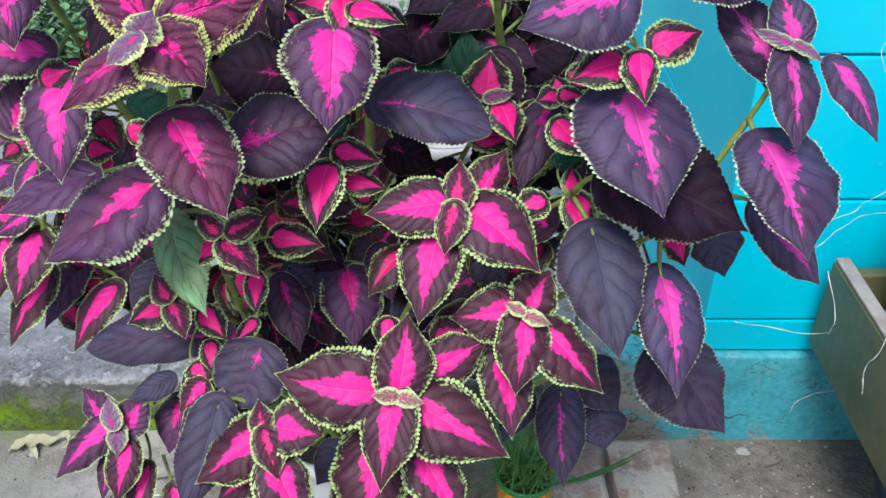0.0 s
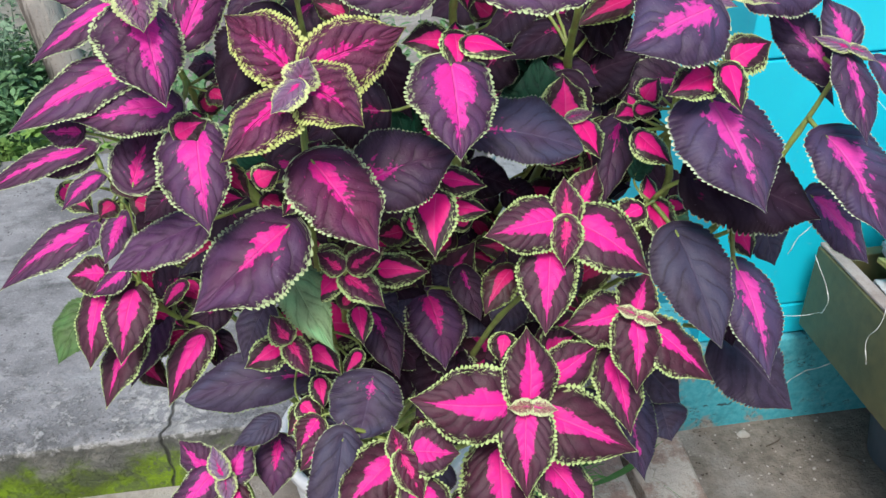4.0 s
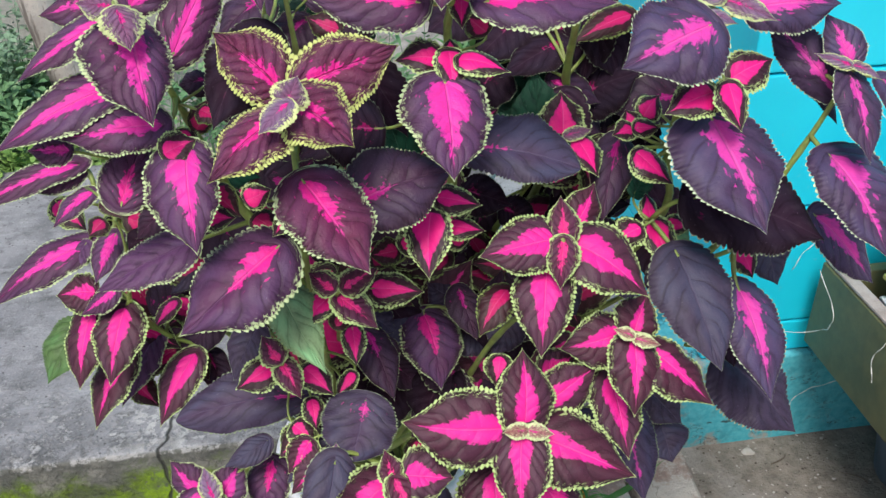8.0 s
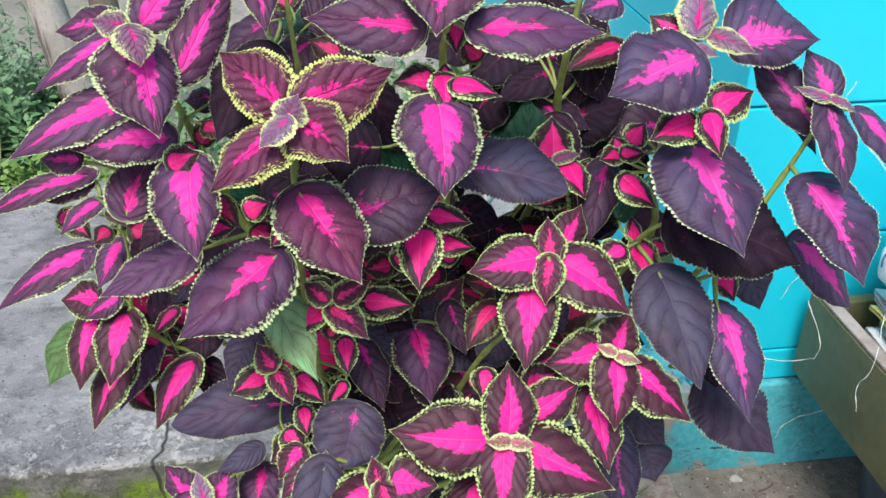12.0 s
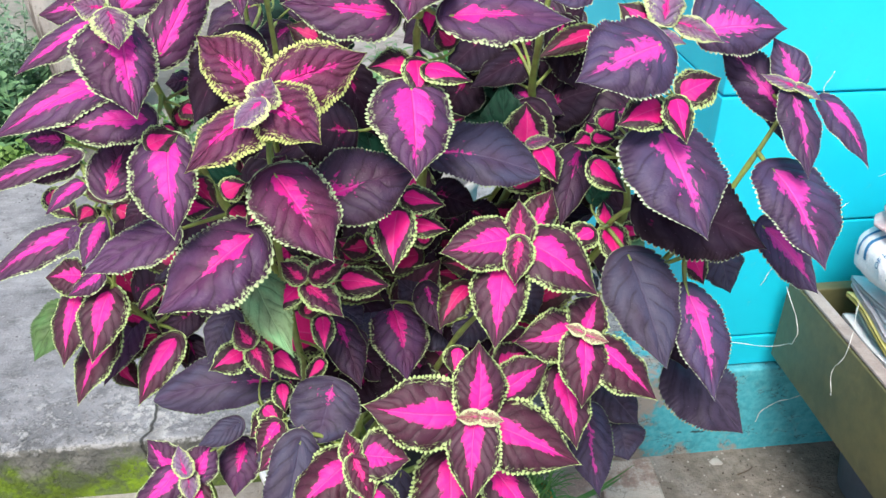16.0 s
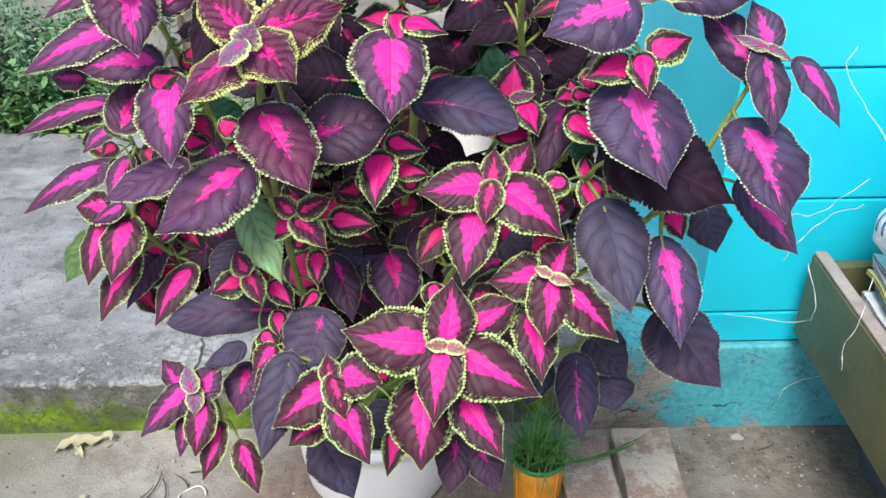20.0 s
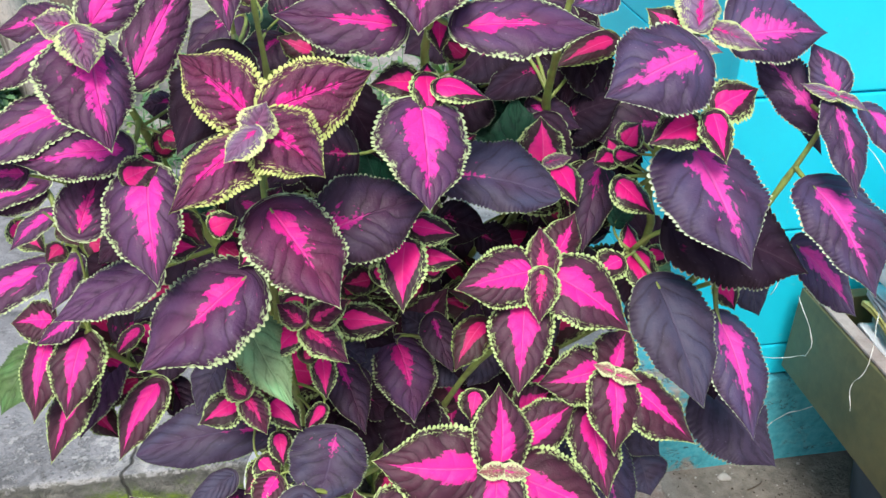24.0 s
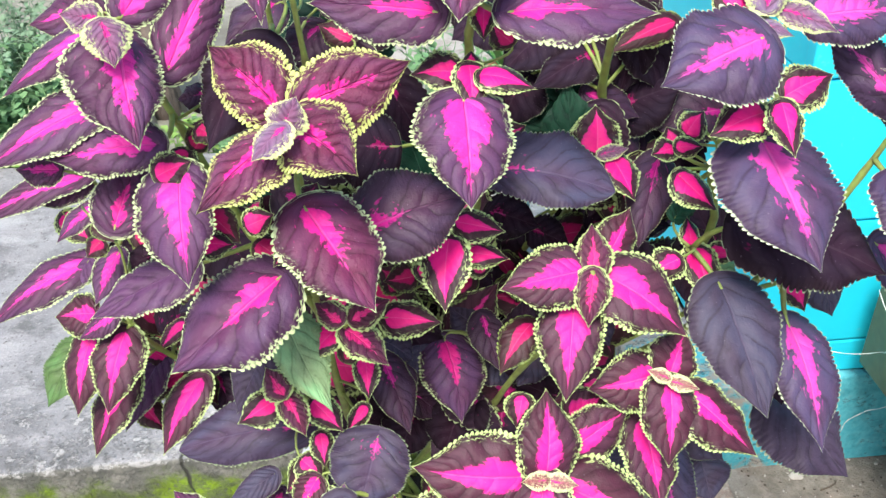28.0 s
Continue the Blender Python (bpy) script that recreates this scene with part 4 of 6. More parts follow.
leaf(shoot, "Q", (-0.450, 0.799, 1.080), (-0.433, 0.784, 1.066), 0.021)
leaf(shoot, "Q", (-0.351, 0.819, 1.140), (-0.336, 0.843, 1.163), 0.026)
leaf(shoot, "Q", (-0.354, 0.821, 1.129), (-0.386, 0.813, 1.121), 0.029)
leaf(shoot, "B", (-0.342, 0.870, 1.172), (-0.369, 0.866, 1.169), 0.033)
shoot = stem((-0.255, 0.743, 1.197), (-0.256, 0.775, 1.12), (-0.26, 0.80, 0.998), (-0.255, 0.83, 0.872), (-0.248, 0.88, 0.738))
leaf(shoot, "A", (-0.250, 0.735, 1.117), (-0.195, 0.665, 1.051), 0.088)
leaf(shoot, "B", (-0.202, 0.770, 1.069), (-0.096, 0.791, 1.088), 0.091)
leaf(shoot, "Y", (-0.260, 0.747, 1.205), (-0.318, 0.792, 1.246), 0.064)
leaf(shoot, "Y", (-0.242, 0.746, 1.208), (-0.150, 0.771, 1.230), 0.070)
leaf(shoot, "Y", (-0.256, 0.723, 1.190), (-0.329, 0.680, 1.150), 0.064)
leaf(shoot, "Y", (-0.254, 0.720, 1.205), (-0.200, 0.685, 1.171), 0.070)
leaf(shoot, "Z", (-0.255, 0.700, 1.209), (-0.243, 0.717, 1.228), 0.033)
leaf(shoot, "Z", (-0.252, 0.698, 1.212), (-0.280, 0.681, 1.192), 0.030)
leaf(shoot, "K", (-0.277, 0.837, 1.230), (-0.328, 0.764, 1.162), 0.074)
leaf(shoot, "T", (-0.249, 0.752, 1.113), (-0.239, 0.765, 1.125), 0.022)
shoot = stem((-0.087, 0.843, 1.256), (-0.093, 0.85, 1.222), (-0.091, 0.865, 1.184), (-0.084, 0.90, 1.009), thick=0.0052)
leaf(shoot, "K", (-0.169, 0.870, 1.102), (-0.246, 0.860, 1.116), 0.090)
leaf(shoot, "N", (-0.123, 0.835, 1.248), (-0.237, 0.848, 1.259), 0.067)
leaf(shoot, "N", (-0.061, 0.817, 1.250), (0.072, 0.810, 1.243), 0.067)
leaf(shoot, "M", (-0.088, 0.847, 1.315), (-0.109, 0.782, 1.255), 0.087)
leaf(shoot, "P", (-0.078, 0.853, 1.246), (-0.082, 0.827, 1.221), 0.024)
leaf(shoot, "B", (-0.293, 1.016, 1.226), (-0.230, 1.049, 1.256), 0.061)
leaf(shoot, "B", (-0.235, 1.006, 1.185), (-0.277, 0.974, 1.156), 0.055)
leaf(shoot, "Q", (-0.201, 0.936, 1.192), (-0.236, 0.950, 1.205), 0.033)
shoot = stem((-0.094, 0.838, 1.190))
leaf(shoot, "P", (-0.102, 0.841, 1.187), (-0.150, 0.842, 1.188), 0.040)
leaf(shoot, "P", (-0.087, 0.817, 1.194), (-0.037, 0.804, 1.182), 0.033)
leaf(shoot, "P", (-0.096, 0.829, 1.199), (-0.098, 0.796, 1.167), 0.036)
leaf(shoot, "P", (-0.094, 0.833, 1.189), (-0.091, 0.851, 1.205), 0.022)
leaf(shoot, "M", (-0.104, 0.805, 1.178), (-0.107, 0.727, 1.106), 0.092)
leaf(shoot, "K", (0.066, 0.989, 1.142), (-0.016, 0.959, 1.114), 0.051)
leaf(shoot, "K", (0.088, 0.985, 1.070), (0.165, 0.975, 1.102), 0.082)
leaf(shoot, "F", (-0.070, 0.859, 1.075), (0.052, 0.834, 1.052), 0.085, left=.57)
leaf(shoot, "Q", (-0.048, 0.882, 1.198), (-0.067, 0.898, 1.213), 0.032)
leaf(shoot, "K", (0.020, 1.018, 1.165), (-0.044, 0.985, 1.125), 0.066)
leaf(shoot, "K", (0.13, 1.06, 1.15), (0.06, 1.03, 1.10), 0.075)
leaf(shoot, "K", (0.10, 1.09, 1.19), (0.03, 1.07, 1.15), 0.07)
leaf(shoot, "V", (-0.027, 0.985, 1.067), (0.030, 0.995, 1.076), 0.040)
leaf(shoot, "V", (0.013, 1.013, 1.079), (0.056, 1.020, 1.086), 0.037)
stem((0.064, 0.88, 1.283), (0.056, 0.90, 1.194), (0.065, 0.960, 1.108), (0.076, 1.000, 1.009), thick=0.0052)
shoot = stem((0.062, 0.904, 1.058))
leaf(shoot, "P", (0.048, 0.899, 1.063), (0.054, 0.941, 1.101), 0.057)
leaf(shoot, "P", (0.062, 0.890, 1.061), (0.080, 0.853, 1.027), 0.044)
leaf(shoot, "S", (0.047, 0.885, 1.068), (0.080, 0.890, 1.071), 0.018)
leaf(shoot, "Q", (0.147, 0.983, 1.172), (0.069, 0.959, 1.150), 0.039)
leaf(shoot, "K", (0.115, 1.019, 1.153), (0.048, 1.008, 1.142), 0.058)
shoot = stem((-0.115, 0.820, 1.025))
leaf(shoot, "P", (-0.113, 0.817, 1.041), (-0.064, 0.807, 1.031), 0.037)
leaf(shoot, "P", (-0.121, 0.806, 1.028), (-0.131, 0.752, 0.977), 0.051)
leaf(shoot, "P", (-0.106, 0.821, 1.001), (-0.058, 0.813, 0.994), 0.030)
leaf(shoot, "P", (-0.106, 0.832, 1.014), (-0.062, 0.839, 1.021), 0.033)
leaf(shoot, "P", (-0.151, 0.823, 0.975), (-0.114, 0.845, 0.996), 0.037)
leaf(shoot, "P", (-0.082, 0.831, 0.969), (-0.107, 0.849, 0.986), 0.033)
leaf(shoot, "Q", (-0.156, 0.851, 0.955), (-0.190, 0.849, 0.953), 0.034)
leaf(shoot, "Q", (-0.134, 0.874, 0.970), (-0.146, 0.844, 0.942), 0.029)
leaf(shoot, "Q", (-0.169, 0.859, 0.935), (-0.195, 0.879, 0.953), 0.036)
shoot = stem((0.173, 0.843, 1.217), (0.178, 0.86, 1.177), (0.176, 0.88, 1.083), (0.18, 0.90, 1.019), (0.18, 0.92, 0.905))
leaf(shoot, "S", (0.180, 0.839, 1.232), (0.190, 0.890, 1.279), 0.048)
leaf(shoot, "P", (0.166, 0.844, 1.222), (0.134, 0.868, 1.244), 0.038)
leaf(shoot, "S", (0.198, 0.847, 1.226), (0.249, 0.827, 1.208), 0.032)
leaf(shoot, "S", (0.164, 0.834, 1.219), (0.204, 0.823, 1.209), 0.027)
leaf(shoot, "L", (0.169, 0.810, 1.215), (0.068, 0.780, 1.187), 0.102)
leaf(shoot, "L", (0.246, 0.879, 1.205), (0.349, 0.878, 1.205), 0.098, left=.66)
leaf(shoot, "P", (0.208, 0.827, 1.148), (0.261, 0.842, 1.161), 0.050)
leaf(shoot, "P", (0.188, 0.792, 1.158), (0.191, 0.752, 1.121), 0.038)
leaf(shoot, "P", (0.175, 0.797, 1.147), (0.119, 0.783, 1.133), 0.044)
leaf(shoot, "L", (0.102, 0.882, 1.257), (0.057, 0.872, 1.248), 0.043)
shoot = stem((0.166, 0.864, 1.053))
leaf(shoot, "L", (0.184, 0.810, 1.112), (0.210, 0.699, 1.030), 0.124)
leaf(shoot, "K", (0.178, 0.806, 1.016), (0.320, 0.762, 0.973), 0.126, left=.60)
shoot = stem((0.354, 0.836, 1.143), (0.317, 0.844, 1.045), (0.280, 0.862, 0.955), (0.20, 0.95, 0.77))
leaf(shoot, "L", (0.351, 0.859, 1.110), (0.283, 0.925, 1.180), 0.058)
leaf(shoot, "L", (0.359, 0.852, 1.142), (0.344, 0.899, 1.189), 0.046)
leaf(shoot, "S", (0.347, 0.832, 1.151), (0.308, 0.845, 1.163), 0.016)
leaf(shoot, "S", (0.348, 0.833, 1.151), (0.378, 0.818, 1.137), 0.017)
leaf(shoot, "L", (0.348, 0.832, 1.140), (0.345, 0.754, 1.069), 0.054)
leaf(shoot, "L", (0.405, 0.855, 1.121), (0.445, 0.795, 1.058), 0.052)
leaf(shoot, "D", (0.341, 0.914, 1.124), (0.363, 0.855, 1.069), 0.042)
leaf(shoot, "L", (0.329, 0.805, 1.057), (0.360, 0.700, 0.979), 0.110, left=.62)
leaf(shoot, "L", (0.363, 0.854, 0.947), (0.446, 0.823, 0.855), 0.070)
shoot = stem((0.248, 0.826, 0.928))
leaf(shoot, "D", (0.341, 0.920, 0.876), (0.357, 0.890, 0.818), 0.076)
leaf(shoot, "P", (0.267, 0.850, 0.911), (0.283, 0.830, 0.878), 0.038)
leaf(shoot, "D", (0.165, 0.802, 0.946), (0.186, 0.690, 0.859), 0.092)
leaf(shoot, "L", (0.247, 0.797, 0.890), (0.256, 0.691, 0.800), 0.077)
leaf(shoot, "D", (0.282, 0.850, 0.733), (0.356, 0.772, 0.660), 0.122)
shoot = stem((0.144, 0.841, 0.970))
leaf(shoot, "P", (0.149, 0.848, 0.965), (0.159, 0.799, 0.920), 0.042)
leaf(shoot, "P", (0.106, 0.777, 1.003), (0.071, 0.766, 0.992), 0.036)
leaf(shoot, "P", (0.146, 0.848, 0.970), (0.146, 0.871, 0.992), 0.025)
leaf(shoot, "P", (0.169, 0.851, 0.955), (0.201, 0.847, 0.951), 0.027)
leaf(shoot, "P", (0.126, 0.883, 1.071), (0.100, 0.878, 1.067), 0.029)
leaf(shoot, "P", (0.127, 0.880, 1.073), (0.157, 0.879, 1.072), 0.026)
leaf(shoot, "P", (0.128, 0.888, 1.071), (0.123, 0.905, 1.086), 0.029)
leaf(shoot, "P", (0.144, 0.900, 1.078), (0.168, 0.918, 1.095), 0.033)
leaf(shoot, "P", (0.122, 0.853, 1.056), (0.158, 0.822, 1.027), 0.042)
leaf(shoot, "B", (0.123, 0.917, 1.041), (0.085, 0.843, 0.972), 0.053)
leaf(shoot, "B", (0.093, 1.043, 0.978), (0.106, 0.977, 0.916), 0.059)
leaf(shoot, "B", (0.153, 1.053, 1.001), (0.200, 1.005, 0.956), 0.059)
leaf(shoot, "D", (0.149, 0.946, 0.835), (0.163, 0.908, 0.799), 0.051)
leaf(shoot, "D", (0.150, 0.829, 0.883), (0.198, 0.843, 0.896), 0.043)
leaf(shoot, "B", (0.154, 0.937, 1.085), (0.169, 0.908, 1.058), 0.031)
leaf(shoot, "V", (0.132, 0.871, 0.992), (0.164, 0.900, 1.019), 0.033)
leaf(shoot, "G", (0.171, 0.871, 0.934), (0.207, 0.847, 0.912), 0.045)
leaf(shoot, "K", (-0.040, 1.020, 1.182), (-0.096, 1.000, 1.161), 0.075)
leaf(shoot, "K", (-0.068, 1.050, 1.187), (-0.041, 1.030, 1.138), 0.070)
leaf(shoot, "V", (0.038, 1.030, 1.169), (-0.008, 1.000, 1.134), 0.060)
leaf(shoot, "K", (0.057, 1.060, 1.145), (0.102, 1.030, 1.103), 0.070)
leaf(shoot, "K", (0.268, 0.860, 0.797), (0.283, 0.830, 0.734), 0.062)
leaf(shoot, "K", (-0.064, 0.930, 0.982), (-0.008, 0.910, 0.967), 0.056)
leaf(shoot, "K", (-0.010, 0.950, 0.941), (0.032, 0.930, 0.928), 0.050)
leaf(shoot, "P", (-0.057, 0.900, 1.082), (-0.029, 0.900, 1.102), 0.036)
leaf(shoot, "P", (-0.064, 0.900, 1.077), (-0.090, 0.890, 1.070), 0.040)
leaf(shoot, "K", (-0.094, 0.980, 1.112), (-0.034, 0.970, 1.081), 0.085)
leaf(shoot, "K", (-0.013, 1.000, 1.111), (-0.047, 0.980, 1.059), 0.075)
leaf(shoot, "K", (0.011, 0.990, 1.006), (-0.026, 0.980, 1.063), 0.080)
shoot = stem((0.012, 0.751, 1.013), (0.004, 0.78, 0.93), (-0.037, 0.85, 0.813), (-0.064, 0.90, 0.71), thick=0.0040)
leaf(shoot, "R", (0.005, 0.758, 1.011), (-0.080, 0.749, 1.003), 0.067)
leaf(shoot, "R", (0.021, 0.765, 1.001), (0.100, 0.714, 0.954), 0.079)
leaf(shoot, "T", (0.013, 0.755, 1.008), (0.018, 0.793, 1.043), 0.038)
leaf(shoot, "T", (0.013, 0.753, 1.013), (0.001, 0.714, 0.976), 0.037)
leaf(shoot, "R", (-0.005, 0.751, 0.980), (-0.025, 0.680, 0.914), 0.066)
leaf(shoot, "R", (0.034, 0.793, 1.000), (0.068, 0.831, 1.035), 0.047)
leaf(shoot, "R", (-0.008, 0.731, 0.851), (0.035, 0.744, 0.863), 0.040)
shoot = stem((0.090, 0.721, 0.896))
leaf(shoot, "R", (0.081, 0.729, 0.897), (0.006, 0.722, 0.890), 0.064)
leaf(shoot, "R", (0.090, 0.724, 0.895), (0.116, 0.759, 0.928), 0.054)
leaf(shoot, "R", (0.103, 0.712, 0.888), (0.167, 0.659, 0.839), 0.063)
leaf(shoot, "R", (0.088, 0.714, 0.899), (0.074, 0.653, 0.842), 0.060)
leaf(shoot, "E", (0.084, 0.706, 0.910), (0.063, 0.714, 0.917), 0.015)
leaf(shoot, "E", (0.085, 0.705, 0.908), (0.113, 0.697, 0.901), 0.017)
leaf(shoot, "R", (0.068, 0.722, 0.844), (0.074, 0.651, 0.779), 0.060)
leaf(shoot, "R", (0.041, 0.762, 0.860), (-0.023, 0.749, 0.848), 0.045)
shoot = stem((-0.047, 0.659, 0.841))
leaf(shoot, "R", (-0.067, 0.658, 0.844), (-0.176, 0.672, 0.857), 0.085)
leaf(shoot, "R", (-0.046, 0.655, 0.846), (-0.037, 0.716, 0.903), 0.066)
leaf(shoot, "R", (-0.049, 0.653, 0.845), (-0.063, 0.581, 0.778), 0.063)
leaf(shoot, "R", (-0.037, 0.660, 0.830), (0.070, 0.617, 0.790), 0.082)
leaf(shoot, "R", (-0.017, 0.685, 0.847), (0.050, 0.711, 0.872), 0.055)
leaf(shoot, "E", (-0.047, 0.643, 0.853), (-0.073, 0.643, 0.853), 0.019)
leaf(shoot, "E", (-0.047, 0.643, 0.852), (-0.018, 0.638, 0.847), 0.019)
leaf(shoot, "R", (-0.073, 0.677, 0.760), (-0.080, 0.597, 0.685), 0.092)
leaf(shoot, "R", (-0.026, 0.649, 0.762), (0.024, 0.591, 0.708), 0.060)
leaf(shoot, "P", (-0.113, 0.702, 0.660), (-0.128, 0.655, 0.616), 0.036)
leaf(shoot, "B", (-0.032, 0.693, 0.645), (-0.044, 0.639, 0.595), 0.053)
leaf(shoot, "B", (-0.001, 0.689, 0.643), (0.022, 0.640, 0.597), 0.053)
shoot = stem((-0.187, 0.663, 0.784))
leaf(shoot, "R", (-0.191, 0.668, 0.777), (-0.267, 0.626, 0.738), 0.073)
leaf(shoot, "R", (-0.176, 0.645, 0.806), (-0.124, 0.638, 0.800), 0.060)
leaf(shoot, "T", (-0.188, 0.642, 0.806), (-0.170, 0.604, 0.770), 0.038)
leaf(shoot, "T", (-0.188, 0.640, 0.800), (-0.195, 0.667, 0.826), 0.029)
leaf(shoot, "R", (-0.178, 0.626, 0.778), (-0.140, 0.570, 0.727), 0.059)
leaf(shoot, "R", (-0.207, 0.667, 0.719), (-0.253, 0.639, 0.693), 0.046)
leaf(shoot, "D", (-0.231, 0.785, 0.560), (-0.184, 0.722, 0.500), 0.082)
leaf(shoot, "D", (-0.249, 0.698, 0.785), (-0.281, 0.607, 0.700), 0.061)
leaf(shoot, "R", (-0.259, 0.730, 0.761), (-0.303, 0.702, 0.735), 0.039)
leaf(shoot, "S", (-0.249, 0.698, 0.782), (-0.246, 0.714, 0.797), 0.018)
leaf(shoot, "D", (-0.272, 0.760, 0.727), (-0.225, 0.765, 0.731), 0.047)
leaf(shoot, "D", (-0.126, 0.763, 0.647), (-0.158, 0.728, 0.614), 0.049)
leaf(shoot, "R", (-0.277, 0.746, 0.773), (-0.305, 0.721, 0.749), 0.042)
leaf(shoot, "D", (-0.261, 0.764, 0.743), (-0.309, 0.737, 0.718), 0.048)
shoot = stem((0.181, 0.914, 0.644))
leaf(shoot, "J", (0.161, 0.869, 0.635), (0.162, 0.777, 0.550), 0.070)
leaf(shoot, "D", (0.220, 0.886, 0.587), (0.227, 0.845, 0.549), 0.081)
leaf(shoot, "D", (0.196, 0.920, 0.639), (0.246, 0.874, 0.596), 0.083)
leaf(shoot, "D", (0.114, 0.903, 0.608), (0.083, 0.851, 0.559), 0.054)
shoot = stem((-0.403, 0.762, 0.687))
leaf(shoot, "M", (-0.408, 0.772, 0.684), (-0.477, 0.719, 0.635), 0.051)
leaf(shoot, "M", (-0.416, 0.774, 0.678), (-0.454, 0.806, 0.709), 0.047)
leaf(shoot, "M", (-0.396, 0.752, 0.684), (-0.364, 0.788, 0.718), 0.048)
leaf(shoot, "S", (-0.397, 0.742, 0.702), (-0.407, 0.770, 0.728), 0.027)
leaf(shoot, "S", (-0.396, 0.751, 0.698), (-0.393, 0.722, 0.672), 0.027)
leaf(shoot, "R", (-0.384, 0.743, 0.677), (-0.393, 0.688, 0.626), 0.047)
leaf(shoot, "R", (-0.367, 0.740, 0.636), (-0.389, 0.684, 0.583), 0.037)
leaf(shoot, "R", (-0.339, 0.732, 0.607), (-0.311, 0.680, 0.558), 0.042)
leaf(shoot, "N", (-0.330, 0.807, 0.688), (-0.345, 0.755, 0.639), 0.059)
leaf(shoot, "M", (-0.409, 0.758, 0.647), (-0.423, 0.711, 0.603), 0.032)
shoot = stem((-0.228, 0.752, 0.975))
leaf(shoot, "G", (-0.293, 0.789, 0.970), (-0.247, 0.712, 0.898), 0.054)
leaf(shoot, "F", (-0.282, 0.815, 0.783), (-0.436, 0.808, 0.770), 0.072)
leaf(shoot, "F", (-0.208, 0.758, 0.818), (-0.232, 0.707, 0.771), 0.088)
leaf(shoot, "P", (-0.237, 0.770, 0.958), (-0.273, 0.747, 0.937), 0.034)
leaf(shoot, "T", (-0.229, 0.753, 0.968), (-0.189, 0.724, 0.941), 0.040)
leaf(shoot, "T", (-0.232, 0.751, 0.978), (-0.257, 0.767, 0.993), 0.029)
leaf(shoot, "T", (-0.222, 0.751, 0.979), (-0.183, 0.765, 0.991), 0.032)
leaf(shoot, "P", (-0.191, 0.809, 0.935), (-0.131, 0.801, 0.928), 0.043)
leaf(shoot, "P", (-0.278, 0.777, 0.763), (-0.316, 0.755, 0.742), 0.047)
leaf(shoot, "Q", (-0.280, 0.765, 1.039), (-0.261, 0.750, 1.026), 0.025)
leaf(shoot, "P", (-0.295, 0.770, 0.778), (-0.272, 0.754, 0.763), 0.036)
leaf(shoot, "P", (-0.234, 0.777, 0.795), (-0.253, 0.751, 0.771), 0.030)
leaf(shoot, "P", (-0.271, 0.775, 0.810), (-0.268, 0.748, 0.785), 0.028)
leaf(shoot, "Q", (-0.234, 0.763, 0.922), (-0.213, 0.785, 0.943), 0.026)
leaf(shoot, "D", (-0.330, 0.785, 0.743), (-0.383, 0.767, 0.726), 0.034)
shoot = stem((-0.296, 0.747, 0.891))
leaf(shoot, "P", (-0.307, 0.765, 0.875), (-0.350, 0.748, 0.860), 0.040)
leaf(shoot, "T", (-0.297, 0.752, 0.889), (-0.278, 0.721, 0.860), 0.032)
leaf(shoot, "T", (-0.297, 0.746, 0.895), (-0.315, 0.768, 0.916), 0.032)
leaf(shoot, "D", (-0.324, 0.816, 0.891), (-0.354, 0.773, 0.851), 0.047)
leaf(shoot, "P", (-0.274, 0.777, 0.856), (-0.243, 0.751, 0.832), 0.033)
leaf(shoot, "P", (-0.216, 0.816, 0.878), (-0.215, 0.781, 0.846), 0.030)
leaf(shoot, "B", (-0.200, 0.864, 0.833), (-0.173, 0.798, 0.772), 0.051)
leaf(shoot, "P", (-0.219, 0.793, 0.827), (-0.243, 0.773, 0.809), 0.023)
shoot = stem((-0.040, 0.881, 0.811))
leaf(shoot, "N", (-0.123, 0.904, 0.820), (-0.111, 0.830, 0.750), 0.078)
leaf(shoot, "Q", (-0.042, 0.773, 0.940), (-0.080, 0.736, 0.906), 0.042)
leaf(shoot, "B", (-0.078, 0.894, 0.861), (-0.062, 0.844, 0.814), 0.043)
leaf(shoot, "P", (-0.057, 0.732, 0.880), (-0.067, 0.708, 0.858), 0.034)
leaf(shoot, "D", (-0.081, 0.914, 0.830), (-0.114, 0.934, 0.848), 0.050)
leaf(shoot, "D", (-0.196, 0.892, 0.836), (-0.163, 0.873, 0.819), 0.049)
leaf(shoot, "D", (-0.148, 0.916, 0.830), (-0.165, 0.873, 0.789), 0.058)
leaf(shoot, "D", (-0.065, 0.914, 0.779), (-0.032, 0.888, 0.755), 0.060)
leaf(shoot, "D", (-0.007, 0.885, 0.807), (-0.041, 0.855, 0.779), 0.049)
leaf(shoot, "D", (0.052, 0.906, 0.842), (0.074, 0.875, 0.813), 0.058)
leaf(shoot, "B", (-0.172, 0.867, 0.811), (-0.197, 0.836, 0.783), 0.041)
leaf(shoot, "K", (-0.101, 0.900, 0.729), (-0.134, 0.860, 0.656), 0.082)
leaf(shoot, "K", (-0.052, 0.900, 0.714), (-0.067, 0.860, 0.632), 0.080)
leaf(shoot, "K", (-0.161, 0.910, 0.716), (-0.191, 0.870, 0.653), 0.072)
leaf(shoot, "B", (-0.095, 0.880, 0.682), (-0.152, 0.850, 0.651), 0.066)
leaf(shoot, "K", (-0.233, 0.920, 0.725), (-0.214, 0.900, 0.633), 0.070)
leaf(shoot, "Q", (-0.135, 0.840, 0.648), (-0.165, 0.820, 0.638), 0.040)
shoot = stem((-0.465, 0.852, 0.922), (-0.46, 0.90, 0.849), (-0.43, 0.93, 0.783), thick=0.0038)
